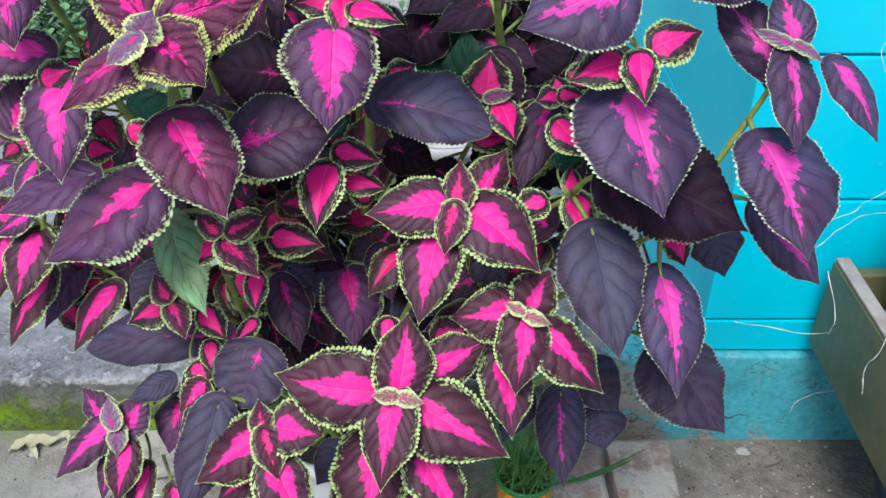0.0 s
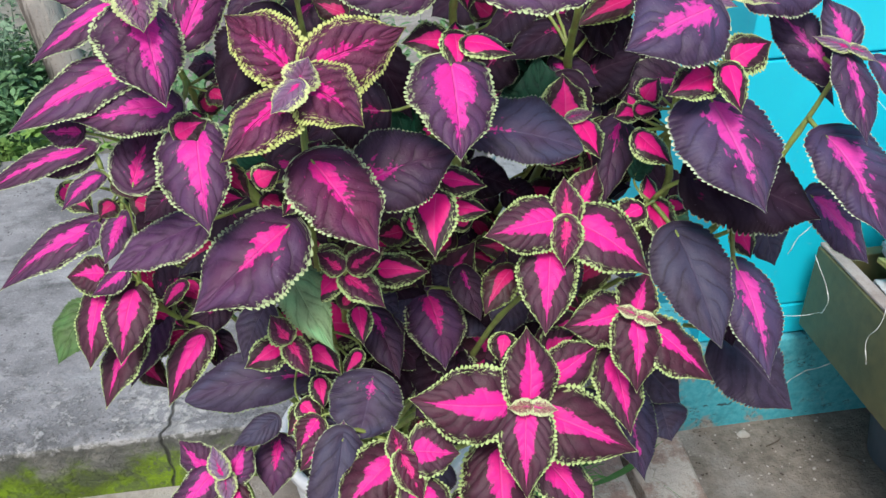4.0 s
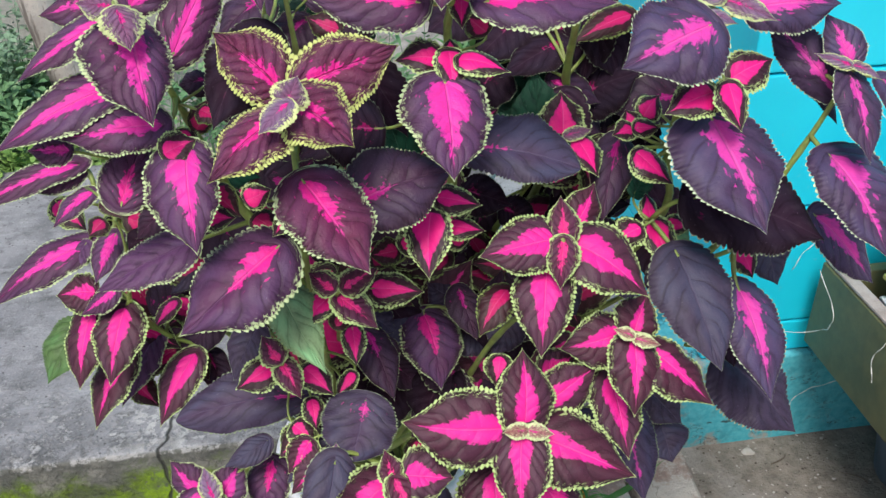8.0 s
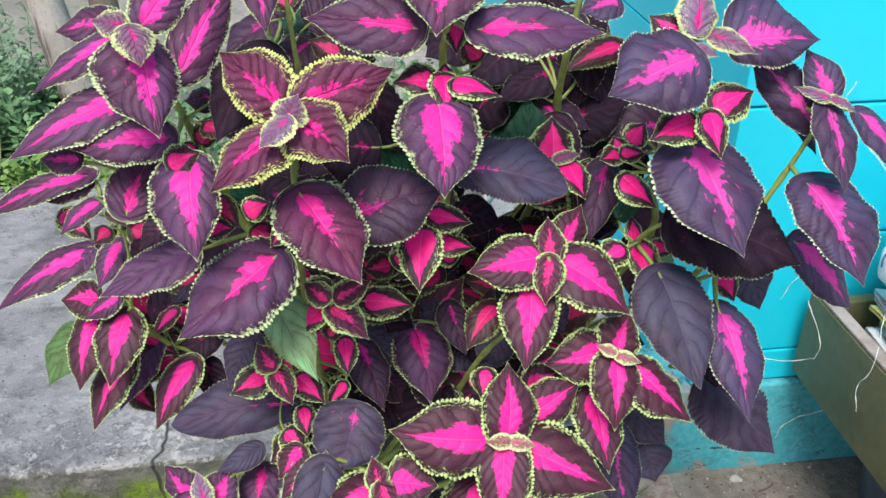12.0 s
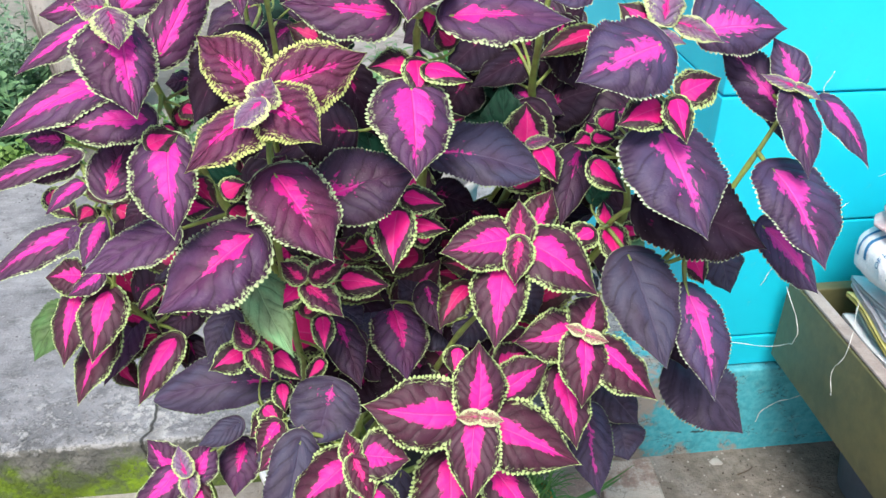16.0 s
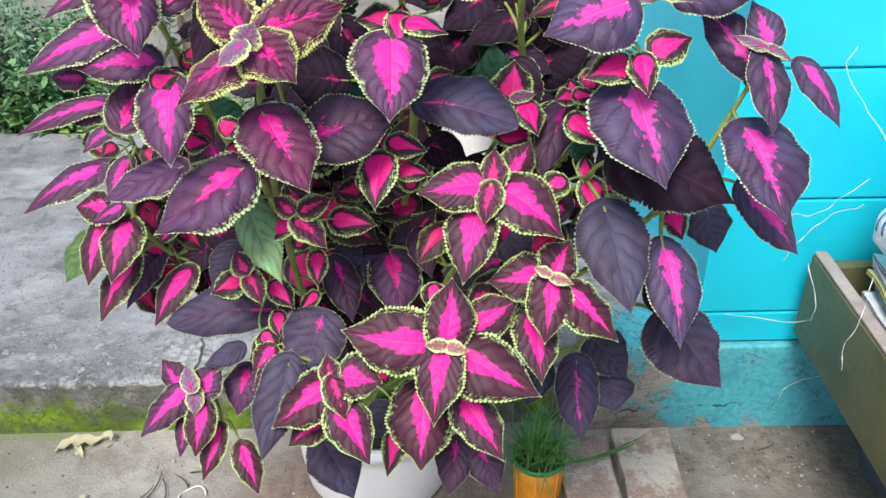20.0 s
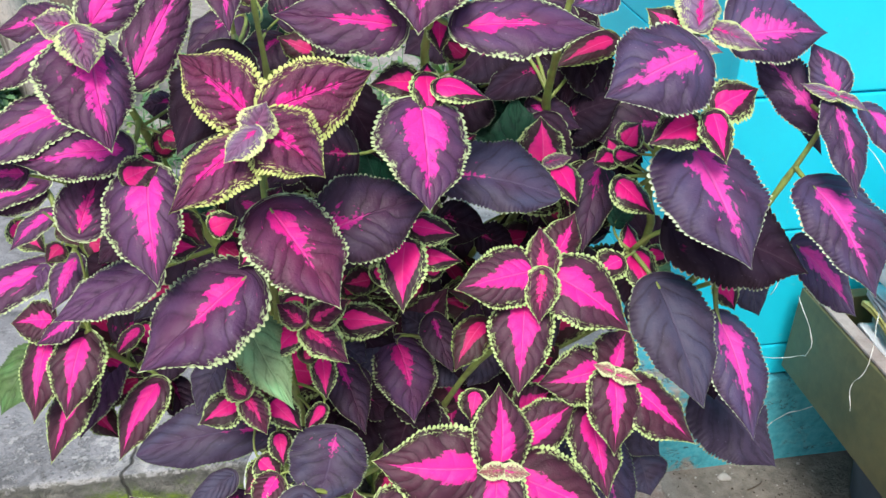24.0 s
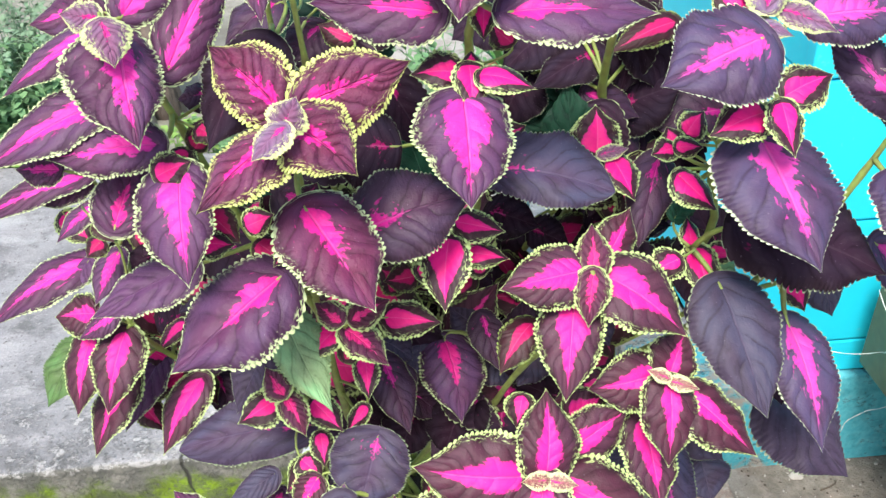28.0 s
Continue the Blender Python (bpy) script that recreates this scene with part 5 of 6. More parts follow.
leaf(shoot, "R", (-0.472, 0.849, 0.913), (-0.490, 0.785, 0.853), 0.058)
leaf(shoot, "R", (-0.486, 0.873, 0.837), (-0.527, 0.804, 0.773), 0.054)
leaf(shoot, "R", (-0.516, 0.876, 0.898), (-0.532, 0.807, 0.833), 0.056)
leaf(shoot, "R", (-0.506, 0.871, 0.924), (-0.550, 0.871, 0.924), 0.051)
leaf(shoot, "M", (-0.477, 0.850, 0.937), (-0.516, 0.832, 0.920), 0.030)
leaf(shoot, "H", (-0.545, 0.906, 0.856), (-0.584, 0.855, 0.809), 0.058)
leaf(shoot, "R", (-0.412, 0.879, 0.813), (-0.458, 0.816, 0.755), 0.054)
leaf(shoot, "W", (-0.461, 0.921, 0.821), (-0.508, 0.855, 0.759), 0.052)
leaf(shoot, "P", (-0.435, 0.951, 0.846), (-0.403, 0.926, 0.823), 0.030)
leaf(shoot, "P", (-0.485, 0.929, 0.829), (-0.432, 0.903, 0.805), 0.039)
leaf(shoot, "Q", (-0.435, 0.927, 0.789), (-0.404, 0.892, 0.757), 0.039)
leaf(shoot, "Q", (-0.500, 0.896, 0.890), (-0.472, 0.874, 0.869), 0.037)
leaf(shoot, "Q", (-0.440, 0.904, 0.803), (-0.497, 0.880, 0.780), 0.039)
leaf(shoot, "R", (-0.431, 0.927, 0.862), (-0.461, 0.903, 0.839), 0.025)
leaf(shoot, "Q", (-0.434, 0.947, 0.842), (-0.400, 0.920, 0.817), 0.037)
leaf(shoot, "D", (-0.395, 0.976, 0.886), (-0.441, 0.947, 0.859), 0.045)
leaf(shoot, "M", (-0.480, 0.918, 0.972), (-0.506, 0.875, 0.931), 0.041)
leaf(shoot, "W", (-0.520, 0.933, 0.955), (-0.541, 0.905, 0.930), 0.029)
leaf(shoot, "R", (-0.475, 0.948, 0.805), (-0.509, 0.903, 0.763), 0.036)
leaf(shoot, "B", (-0.389, 0.940, 0.827), (-0.436, 0.898, 0.788), 0.055)
leaf(shoot, "Q", (-0.409, 0.953, 0.833), (-0.454, 0.935, 0.816), 0.040)
leaf(shoot, "B", (-0.408, 0.928, 0.774), (-0.385, 0.886, 0.735), 0.044)
leaf(shoot, "Q", (-0.507, 0.922, 0.748), (-0.472, 0.892, 0.720), 0.036)

petioles()

# shaded leaves deep inside the bush, in one mesh
def inner_leaves(count):
    rnd = random.Random(11)
    # K and V add painted shade to the depth of the bush
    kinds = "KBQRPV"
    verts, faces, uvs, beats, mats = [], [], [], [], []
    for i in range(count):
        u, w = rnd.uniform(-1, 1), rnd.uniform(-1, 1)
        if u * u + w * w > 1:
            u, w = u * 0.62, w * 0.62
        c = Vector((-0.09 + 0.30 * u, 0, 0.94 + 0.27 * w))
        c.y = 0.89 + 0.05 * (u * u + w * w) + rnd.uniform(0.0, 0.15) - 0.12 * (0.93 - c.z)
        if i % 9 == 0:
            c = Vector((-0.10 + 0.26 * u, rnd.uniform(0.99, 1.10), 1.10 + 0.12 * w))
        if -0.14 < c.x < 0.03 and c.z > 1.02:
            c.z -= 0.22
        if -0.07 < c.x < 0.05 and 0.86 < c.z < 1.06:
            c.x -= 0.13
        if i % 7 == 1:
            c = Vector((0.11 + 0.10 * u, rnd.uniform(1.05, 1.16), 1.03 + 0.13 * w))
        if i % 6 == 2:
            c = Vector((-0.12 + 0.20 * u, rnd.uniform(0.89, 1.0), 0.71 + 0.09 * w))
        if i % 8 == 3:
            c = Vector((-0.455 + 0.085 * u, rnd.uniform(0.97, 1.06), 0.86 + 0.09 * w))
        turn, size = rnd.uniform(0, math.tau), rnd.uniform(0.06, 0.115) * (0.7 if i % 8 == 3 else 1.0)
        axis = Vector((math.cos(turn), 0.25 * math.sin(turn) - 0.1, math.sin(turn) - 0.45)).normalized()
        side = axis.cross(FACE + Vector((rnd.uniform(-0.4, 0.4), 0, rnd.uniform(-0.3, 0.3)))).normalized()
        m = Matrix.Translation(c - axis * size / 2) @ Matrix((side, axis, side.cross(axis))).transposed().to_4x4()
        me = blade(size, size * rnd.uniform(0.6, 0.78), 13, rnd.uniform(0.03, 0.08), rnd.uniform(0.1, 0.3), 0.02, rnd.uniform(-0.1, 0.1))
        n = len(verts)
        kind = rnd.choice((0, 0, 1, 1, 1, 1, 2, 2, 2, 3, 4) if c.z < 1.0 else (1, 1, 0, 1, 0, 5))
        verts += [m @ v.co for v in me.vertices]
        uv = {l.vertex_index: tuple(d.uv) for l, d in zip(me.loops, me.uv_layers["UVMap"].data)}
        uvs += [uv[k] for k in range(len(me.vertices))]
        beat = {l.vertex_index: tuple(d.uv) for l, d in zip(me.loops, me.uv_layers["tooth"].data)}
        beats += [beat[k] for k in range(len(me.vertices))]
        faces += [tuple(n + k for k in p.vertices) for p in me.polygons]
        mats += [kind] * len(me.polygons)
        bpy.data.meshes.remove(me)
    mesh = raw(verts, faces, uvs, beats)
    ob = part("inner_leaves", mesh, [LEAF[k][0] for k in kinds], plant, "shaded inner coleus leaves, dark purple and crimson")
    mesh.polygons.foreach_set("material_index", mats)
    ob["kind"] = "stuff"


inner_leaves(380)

# ---- other things ----


def pot_of(name, place, profile, material, label, category, soil_r, soil_z):
    thing = base_of(name, place, label, category)
    part("pot", lathe(profile, 32), material, thing, "", Matrix.Translation(place))
    bm = bmesh.new()
    bmesh.ops.create_circle(bm, cap_ends=True, segments=24, radius=soil_r)
    part("soil", bm, SOIL, thing, "", Matrix.Translation(Vector(place) + Vector((0, 0, soil_z))))
    return thing


def ribbon(points, widths, side, fold=0.15):
    """A narrow folded blade along points."""
    verts, faces = [], []
    for p, w in zip(points, widths):
        s = Vector(side).normalized() * w
        verts += [Vector(p) - s + Vector((0, 0, fold * w)), Vector(p), Vector(p) + s + Vector((0, 0, fold * w))]
    for i in range(len(points) - 1):
        a = 3 * i
        faces += [(a, a + 1, a + 4, a + 3), (a + 1, a + 2, a + 5, a + 4)]
    return raw(verts, faces)


# orange bag pot with grass
ORANGE_AT = Vector((0.160, 1.150, -0.045))
bag = pot_of("grass_pot", ORANGE_AT, [(0.0, 0.0), (0.040, 0.0), (0.046, 0.008), (0.050, 0.07), (0.054, 0.15), (0.056, 0.190), (0.052, 0.191), (0.048, 0.17), (0.0, 0.17)], ORANGE, "small orange plastic pot overgrown with green grass", "pot", 0.05, 0.175)
part("rim", lathe([(0.0555, 0.182), (0.058, 0.184), (0.0585, 0.191), (0.057, 0.195), (0.052, 0.193)], 32), GREEN_RIM, bag, "green rim", Matrix.Translation(ORANGE_AT))
for i in range(7):
    t = i * 0.9
    part("crease", tube_mesh([ORANGE_AT + Vector((math.cos(t) * r, math.sin(t) * r, z)) for r, z in ((0.047, 0.01), (0.0515, 0.08), (0.0555, 0.18))], 0.0016, 5), ORANGE, bag)
for i in range(230):
    t = random.uniform(0, math.tau)
    lean = random.uniform(0.02, 0.12)
    a = ORANGE_AT + Vector((random.gauss(0, 0.024), random.gauss(0, 0.024), 0.175))
    tip = a + Vector((math.cos(t) * lean, math.sin(t) * lean + 0.02, random.uniform(-0.02, 0.12)))
    elbow = a.lerp(tip, 0.5) + Vector((random.gauss(0, 0.02), random.gauss(0, 0.02), random.uniform(0.03, 0.08)))
    pts = curve_points(a, elbow, tip - Vector((0, 0, random.uniform(0, 0.06))), 6)
    w = random.uniform(0.0009, 0.0022)
    part("grass_blade", ribbon(pts, [w, w, w, w * 0.8, w * 0.5, w * 0.1], (-math.sin(t), math.cos(t), 0.2)), GRASS, bag)
for a, b, c, w in (((0.17, 1.10, 0.18), (0.24, 1.13, 0.11), (0.43, 1.26, 0.10), 0.006), ((0.17, 1.09, 0.18), (0.28, 1.12, 0.15), (0.40, 1.24, 0.09), 0.007), ((0.17, 1.08, 0.17), (0.26, 1.06, 0.02), (0.30, 0.98, 0.012), 0.002), ((0.35, 1.20, 0.075), (0.42, 1.14, 0.09), (0.45, 1.02, 0.07), 0.002)):
    pts = curve_points(a, b, c, 9)
    part("grass_blade", ribbon(pts, [w * k for k in (0.3, 0.6, 0.9, 1, 1, 0.9, 0.7, 0.4, 0.05)], (0.4, -0.7, 0.3)), GRASS, bag, "long arching grass blade")

# bricks beside the pot
for i, (x0, x1, y0, y1, h, mat, text) in enumerate(((0.222, 0.338, 1.005, 1.298, 0.058, BRICK, "grey-red brick smeared with cement on the ground"), (0.352, 0.482, 0.985, 1.312, 0.062, PALE_BRICK, "pale limewashed brick with a chipped corner"), (0.10, 0.215, 0.80, 1.03, 0.03, BRICK, "low worn brick set into the ground"), (-0.02, 0.092, 0.80, 1.03, 0.032, BRICK, "low worn brick set into the ground"), (-0.14, -0.03, 0.80, 1.03, 0.028, BRICK, "low worn brick set into the ground"))):
    tagged(link("brick", block(x0, x1, y0, y1, -0.01, h, 0.008, 0.010, 8, i + 5), mat), text, "brick", "bricks by the pot")

# litter on the ground
litter = base_of("dry_leaf", (-0.90, 1.35, 0.0), "curled dry yellow leaf lying on the ground", "leaf")
part("blade", ribbon([(-0.962, 1.330, 0.004), (-0.948, 1.338, 0.016), (-0.934, 1.342, 0.012), (-0.920, 1.350, 0.020), (-0.905, 1.348, 0.013), (-0.890, 1.354, 0.019), (-0.876, 1.352, 0.010), (-0.862, 1.358, 0.014)], [0.004, 0.012, 0.016, 0.013, 0.018, 0.012, 0.013, 0.007], (0.1, 1, 0.15), 0.5), DRY_LEAF, litter)
part("curl", ribbon([(-0.866, 1.357, 0.012), (-0.852, 1.366, 0.020), (-0.838, 1.366, 0.024), (-0.830, 1.356, 0.018), (-0.836, 1.346, 0.008), (-0.848, 1.343, 0.004)], [0.007, 0.008, 0.008, 0.007, 0.005, 0.001], (0.3, 0.5, 0.6), 0.4), DRY_LEAF, litter)
part("lobe", ribbon([(-0.912, 1.342, 0.014), (-0.903, 1.330, 0.013), (-0.895, 1.320, 0.007), (-0.890, 1.312, 0.003)], [0.007, 0.007, 0.005, 0.001], (1, 0.5, 0.2), 0.4), DRY_LEAF, litter)
for i, (x, y, t, k) in enumerate(((-0.845, 1.185, 1.0, 0.013),)):
    chip = base_of("dry_leaf_scrap", (x, y, 0), "scrap of dry yellow leaf on the ground", "leaf", "scraps of dry leaf")
    d = Vector((math.cos(t), math.sin(t), 0)) * k
    part("blade", ribbon(curve_points(Vector((x, y, 0.003)) - d, (x, y, 0.018), Vector((x, y, 0.004)) + d, 6), [0.002, 0.005, 0.007, 0.006, 0.004, 0.001], (-math.sin(t), math.cos(t), 0.1), 0.4), DRY_LEAF, chip)
twig_spots = ((-0.70, 1.22, 1.4, 0.09), (-0.675, 1.20, 1.8, 0.08), (-0.72, 1.19, 0.9, 0.06), (-0.64, 1.23, 2.3, 0.06), (-0.655, 1.17, 0.3, 0.05), (-0.60, 1.26, 0.2, 0.05), (0.72, 1.30, 0.5, 0.05), (0.86, 1.22, 2.4, 0.06), (0.58, 1.08, 2.0, 0.10), (0.93, 1.02, 0.3, 0.05), (0.70, 1.12, 1.2, 0.04), (-0.02, 1.05, 0.4, 0.06), (0.06, 1.07, 2.2, 0.05))
for x, y, t, k in twig_spots:
    d = Vector((math.cos(t), math.sin(t), 0)) * k / 2
    p = Vector((x, y, 0.005))
    tagged(link("twig", tube_mesh(curve_points(p - d, p + Vector((0.02, -0.01, 0.012)), p + d, 7), [0.0020, 0.0018, 0.0018, 0.0016, 0.0014, 0.0012, 0.0007], 5), TWIG), "thin dark twig lying on the ground", "twig", "twigs on the ground")
loop = [Vector((-0.605 + 0.030 * math.cos(t), 1.185 + 0.026 * math.sin(t), 0.006 + 0.006 * math.sin(2 * t))) for t in (k * 0.5 for k in range(13))] + [Vector((-0.555, 1.165, 0.004)), Vector((-0.548, 1.13, 0.004))]
tagged(link("rootlet", tube_mesh(loop, 0.0019, 6), ROOT), "pale curled rootlet lying on the ground", "root")


def stone_mesh(k, seed):
    bm = bmesh.new()
    bmesh.ops.create_icosphere(bm, subdivisions=2, radius=k)
    for v in bm.verts:
        v.co = Vector((v.co.x, v.co.y * 0.8, v.co.z * 0.5)) * (1 + 0.5 * noise.noise(v.co / k * 1.3 + Vector((seed, 0, 0))))
    me = bpy.data.meshes.new("stone")
    bm.to_mesh(me)
    bm.free()
    return me


stones = [stone_mesh(0.011, 1.7), stone_mesh(0.008, 5.1), stone_mesh(0.006, 9.3)]
for i in range(60):
    x = random.uniform(0.5, 1.0) if i % 3 else random.uniform(-1.1, -0.3)
    y = random.uniform(0.75, 1.36)
    tagged(link("pebble", stones[i % 3], PEBBLE, pose(x, y, 0.003, 0, 0, random.uniform(0, 360)) @ Matrix.Scale(random.uniform(0.2, 0.6), 4)), "small pale pebble on the dusty ground", "pebble", "pebbles on the ground")
tagged(link("pebble", stones[0], PEBBLE, pose(0.665, 1.335, 0.002) @ Matrix.Diagonal((1.3, 1.3, 0.5, 1))), "flat pale pebble by the plinth", "pebble", "pebbles on the ground")

# grit on the ground
def grit(name, count, material, label, seed, spots):
    rnd = random.Random(seed)
    verts, faces = [], []
    for i in range(count):
        x0, x1, y0, y1 = spots[i % len(spots)]
        k = rnd.uniform(0.0012, 0.0042)
        c = Vector((rnd.uniform(x0, x1), rnd.uniform(y0, y1), k * 0.2))
        n, t = len(verts), rnd.uniform(0, math.tau)
        u, w = Vector((math.cos(t), math.sin(t), 0)) * k, Vector((-math.sin(t), math.cos(t), 0)) * k * rnd.uniform(0.4, 1.0)
        verts += [c + u, c + w, c - u * rnd.uniform(0.6, 1.2), c - w, c + Vector((0, 0, k * rnd.uniform(0.3, 0.8)))]
        faces += [(n, n + 1, n + 4), (n + 1, n + 2, n + 4), (n + 2, n + 3, n + 4), (n + 3, n, n + 4)]
    tagged(link(name, raw(verts, faces), material, smooth=False), label, "grit", kind="stuff")


AROUND = ((0.49, 1.1, 0.8, 1.37), (0.49, 0.9, 1.2, 1.37), (-1.15, -0.4, 1.0, 1.38), (-0.4, 0.2, 0.75, 1.2))
grit("soil_crumbs", 320, SOIL, "dark crumbs of soil scattered over the ground", 31, AROUND)
grit("stone_grit", 170, PEBBLE, "pale stone grit scattered over the ground", 32, AROUND)

# board trough with sacks
trough = base_of("board_trough", (0.9, 0.9, 0.0), "raised trough of olive painted boards beside the wall", "trough")
part("side_board", block(0.738, 0.768, 0.30, 1.345, 0.315, 0.515, 0.003), BOARD, trough)
part("edge", block(0.741, 0.767, 0.30, 1.345, 0.517, 0.524, 0.002), BOARD_EDGE, trough, "raw wooden top edge")
part("end_board", block(0.770, 1.30, 1.318, 1.345, 0.315, 0.50, 0.003), BOARD, trough)
part("side_board", block(1.302, 1.33, 0.30, 1.345, 0.315, 0.515, 0.003), BOARD, trough)
part("bottom", block(0.770, 1.300, 0.30, 1.316, 0.315, 0.34, 0.003), BOARD, trough)
for x, y in ((0.85, 0.45), (1.25, 0.45), (1.25, 1.25), (1.05, 1.05)):
    part("leg", block(x - 0.03, x + 0.03, y - 0.03, y + 0.03, 0.0, 0.314, 0.003), BOARD_EDGE, trough)
tub = base_of("plastic_tub", (1.01, 1.20, 0), "blue-grey plastic tub under the board trough", "tub")
TUB_AT = Matrix.Translation((1.01, 1.20, 0))
part("shell", lathe([(0.0, 0.0), (0.088, 0.0), (0.10, 0.010), (0.122, 0.16), (0.128, 0.165), (0.128, 0.175), (0.118, 0.175), (0.10, 0.03), (0.0, 0.025)], 36), BLUE_GREY, tub, "", TUB_AT)
part("rim", lathe([(0.1285, 0.158), (0.135, 0.161), (0.137, 0.168), (0.135, 0.178), (0.127, 0.181), (0.119, 0.1765)], 36), BLUE_GREY, tub, "rolled rim", TUB_AT)


def sack(x0, x1, y0, y1, z0, z1, folds, materials, label, seed):
    """A woven sack folded flat: wavy layers that bulge and slip over one another."""
    rnd = random.Random(seed)
    bm = bmesh.new()
    thick = (z1 - z0) / folds
    for k in range(folds):
        lay = block(x0 + rnd.uniform(-0.012, 0.03), x1, y0, y1 + rnd.uniform(-0.03, 0.012), z0 + k * thick, z0 + (k + 1) * thick - 0.002, thick * 0.38, 0.0, 13, seed)
        turn = rnd.uniform(-0.07, 0.07)
        c = Vector(((x0 + x1) / 2, (y0 + y1) / 2, 0))
        for v in lay.verts:
            d = v.co - c
            v.co.x, v.co.y = c.x + d.x - turn * d.y, c.y + d.y + turn * d.x
            v.co.z += 0.026 * noise.noise(Vector((v.co.x * 5, v.co.y * 5, seed))) + 0.008 * noise.noise(Vector((v.co.x * 13, v.co.y * 13, seed + k)))
            v.co += noise.noise_vector(Vector((v.co.x * 7, v.co.y * 7, seed * 3 + k))) * 0.014
        for f in lay.faces:
            f.material_index = k % len(materials)
        me = bpy.data.meshes.new("fold")
        lay.to_mesh(me)
        lay.free()
        bm.from_mesh(me)
        bpy.data.meshes.remove(me)
    return tagged(link("sack", bm, materials), label, "sack", "folded sacks")


sack(0.80, 1.28, 0.80, 1.27, 0.345, 0.49, 5, [SACK_GREEN, SACK, SACK_GREY], "green and white woven sack folded in the trough", 2)
sack(0.815, 1.26, 0.82, 1.265, 0.502, 0.572, 5, [SACK_GREEN, SACK_YELLOW, SACK_GREEN, SACK_GREY, SACK], "folded pale green sack with a yellow stripe lying on another", 7)


def loaf(x0, x1, y0, y1, z0, z1, lumps, seed):
    """The skin of a stuffed or folded sack: gives the point at a turn round its girth, a place along it and a height above it."""
    cx, cz, a, b = (x0 + x1) / 2, (z0 + z1) / 2, (x1 - x0) / 2, (z1 - z0) / 2

    def skin(turn, y, out=0.0):
        c, d = math.cos(turn), math.sin(turn)
        f = min(1.0, max(0.0, (y1 - y) / 0.05), max(0.0, (y - y0) / 0.05))
        f = math.sqrt(max(0.0, 1 - (1 - f) ** 2)) * 0.55 + 0.45
        p = Vector((cx - (a - 0.09 * (1 - f)) * math.copysign(abs(c) ** 0.55, c), y, cz + b * f * math.copysign(abs(d) ** 0.8, d)))
        q = p * 9 + Vector((seed * 2.3, 0, 0))
        n = Vector((-c, 0, d)).normalized()
        return p + noise.noise_vector(q) * lumps + noise.noise_vector(q * 2.7) * lumps * 0.5 + n * (out + lumps * 0.7 * (0.3 - abs(noise.noise(q * 1.9))))

    return skin


def loaf_mesh(skin, y0, y1, round_=64, along=44):
    verts = [skin(math.tau * k / round_, y0 + (y1 - y0) * i / along) for i in range(along + 1) for k in range(round_)]
    faces = [(i * round_ + k, i * round_ + (k + 1) % round_, (i + 1) * round_ + (k + 1) % round_, (i + 1) * round_ + k) for i in range(along) for k in range(round_)]
    faces += [tuple(range(round_))[::-1], tuple(range(along * round_, (along + 1) * round_))]
    return raw(verts, faces)


skin = loaf(0.792, 1.26, 0.80, 1.280, 0.578, 0.706, 0.012, 3)
printed = tagged(link("sack", loaf_mesh(skin, 0.80, 1.280), SACK), "white woven sack with blue print, folded", "sack", "folded sacks")
for words, up, y, size in (("OF HIMAC", 0.10, 1.160, 0.021), ("IC DIST", 0.02, 1.113, 0.033), ("SY", 0.42, 1.072, 0.034)):
    font = bpy.data.curves.new("print", "FONT")
    font.body, font.size = words, size
    ob = new("print", font)
    mesh = bpy.data.meshes.new_from_object(ob)
    bpy.data.objects.remove(ob)
    for v in mesh.vertices:
        v.co = skin(up + v.co.x / 0.105, y + v.co.y, 0.0012)
    link("print", mesh, SACK_BLUE, None, printed, smooth=False)
for y in (1.206, 1.226):
    rows = [(0.0 + 0.06 * k, y, y + 0.006) for k in range(20)]
    verts = [skin(t, w, 0.0012) for t, lo, hi in rows for w in (lo, hi)]
    link("stripe", raw(verts, [(2 * k, 2 * k + 1, 2 * k + 3, 2 * k + 2) for k in range(19)]), SACK_BLUE, None, printed, smooth=False)
tagged(link("sack", loaf_mesh(loaf(0.800, 1.25, 0.82, 1.27, 0.700, 0.728, 0.010, 5), 0.82, 1.27), SACK_PINK), "flat pink-stained sack folded on a printed one", "sack", "folded sacks")
tagged(link("sack", loaf_mesh(loaf(0.810, 1.24, 0.83, 1.265, 0.722, 0.748, 0.010, 6), 0.83, 1.265), SACK_PINK), "flat pink-stained sack folded on another", "sack", "folded sacks")
top_sack = tagged(link("sack", loaf_mesh(loaf(0.815, 1.23, 0.84, 1.26, 0.744, 0.845, 0.030, 9), 0.84, 1.26), SACK_CREAM), "crumpled cream sack with frayed threads", "sack", "folded sacks")
rnd = random.Random(21)
for i in range(22):
    a = Vector((0.842 + rnd.uniform(0, 0.03), 1.255 - rnd.uniform(0.0, 0.16), 0.765 + rnd.uniform(0, 0.05)))
    b = a + Vector((rnd.uniform(-0.045, -0.01), rnd.uniform(-0.03, 0.03), rnd.uniform(-0.03, 0.02)))
    part("thread", tube_mesh(curve_points(a + Vector((0.02, -0.01, 0)), a + Vector((-0.012, 0.0, 0.010)), b, 6), 0.0007, 4), ROOT, top_sack)

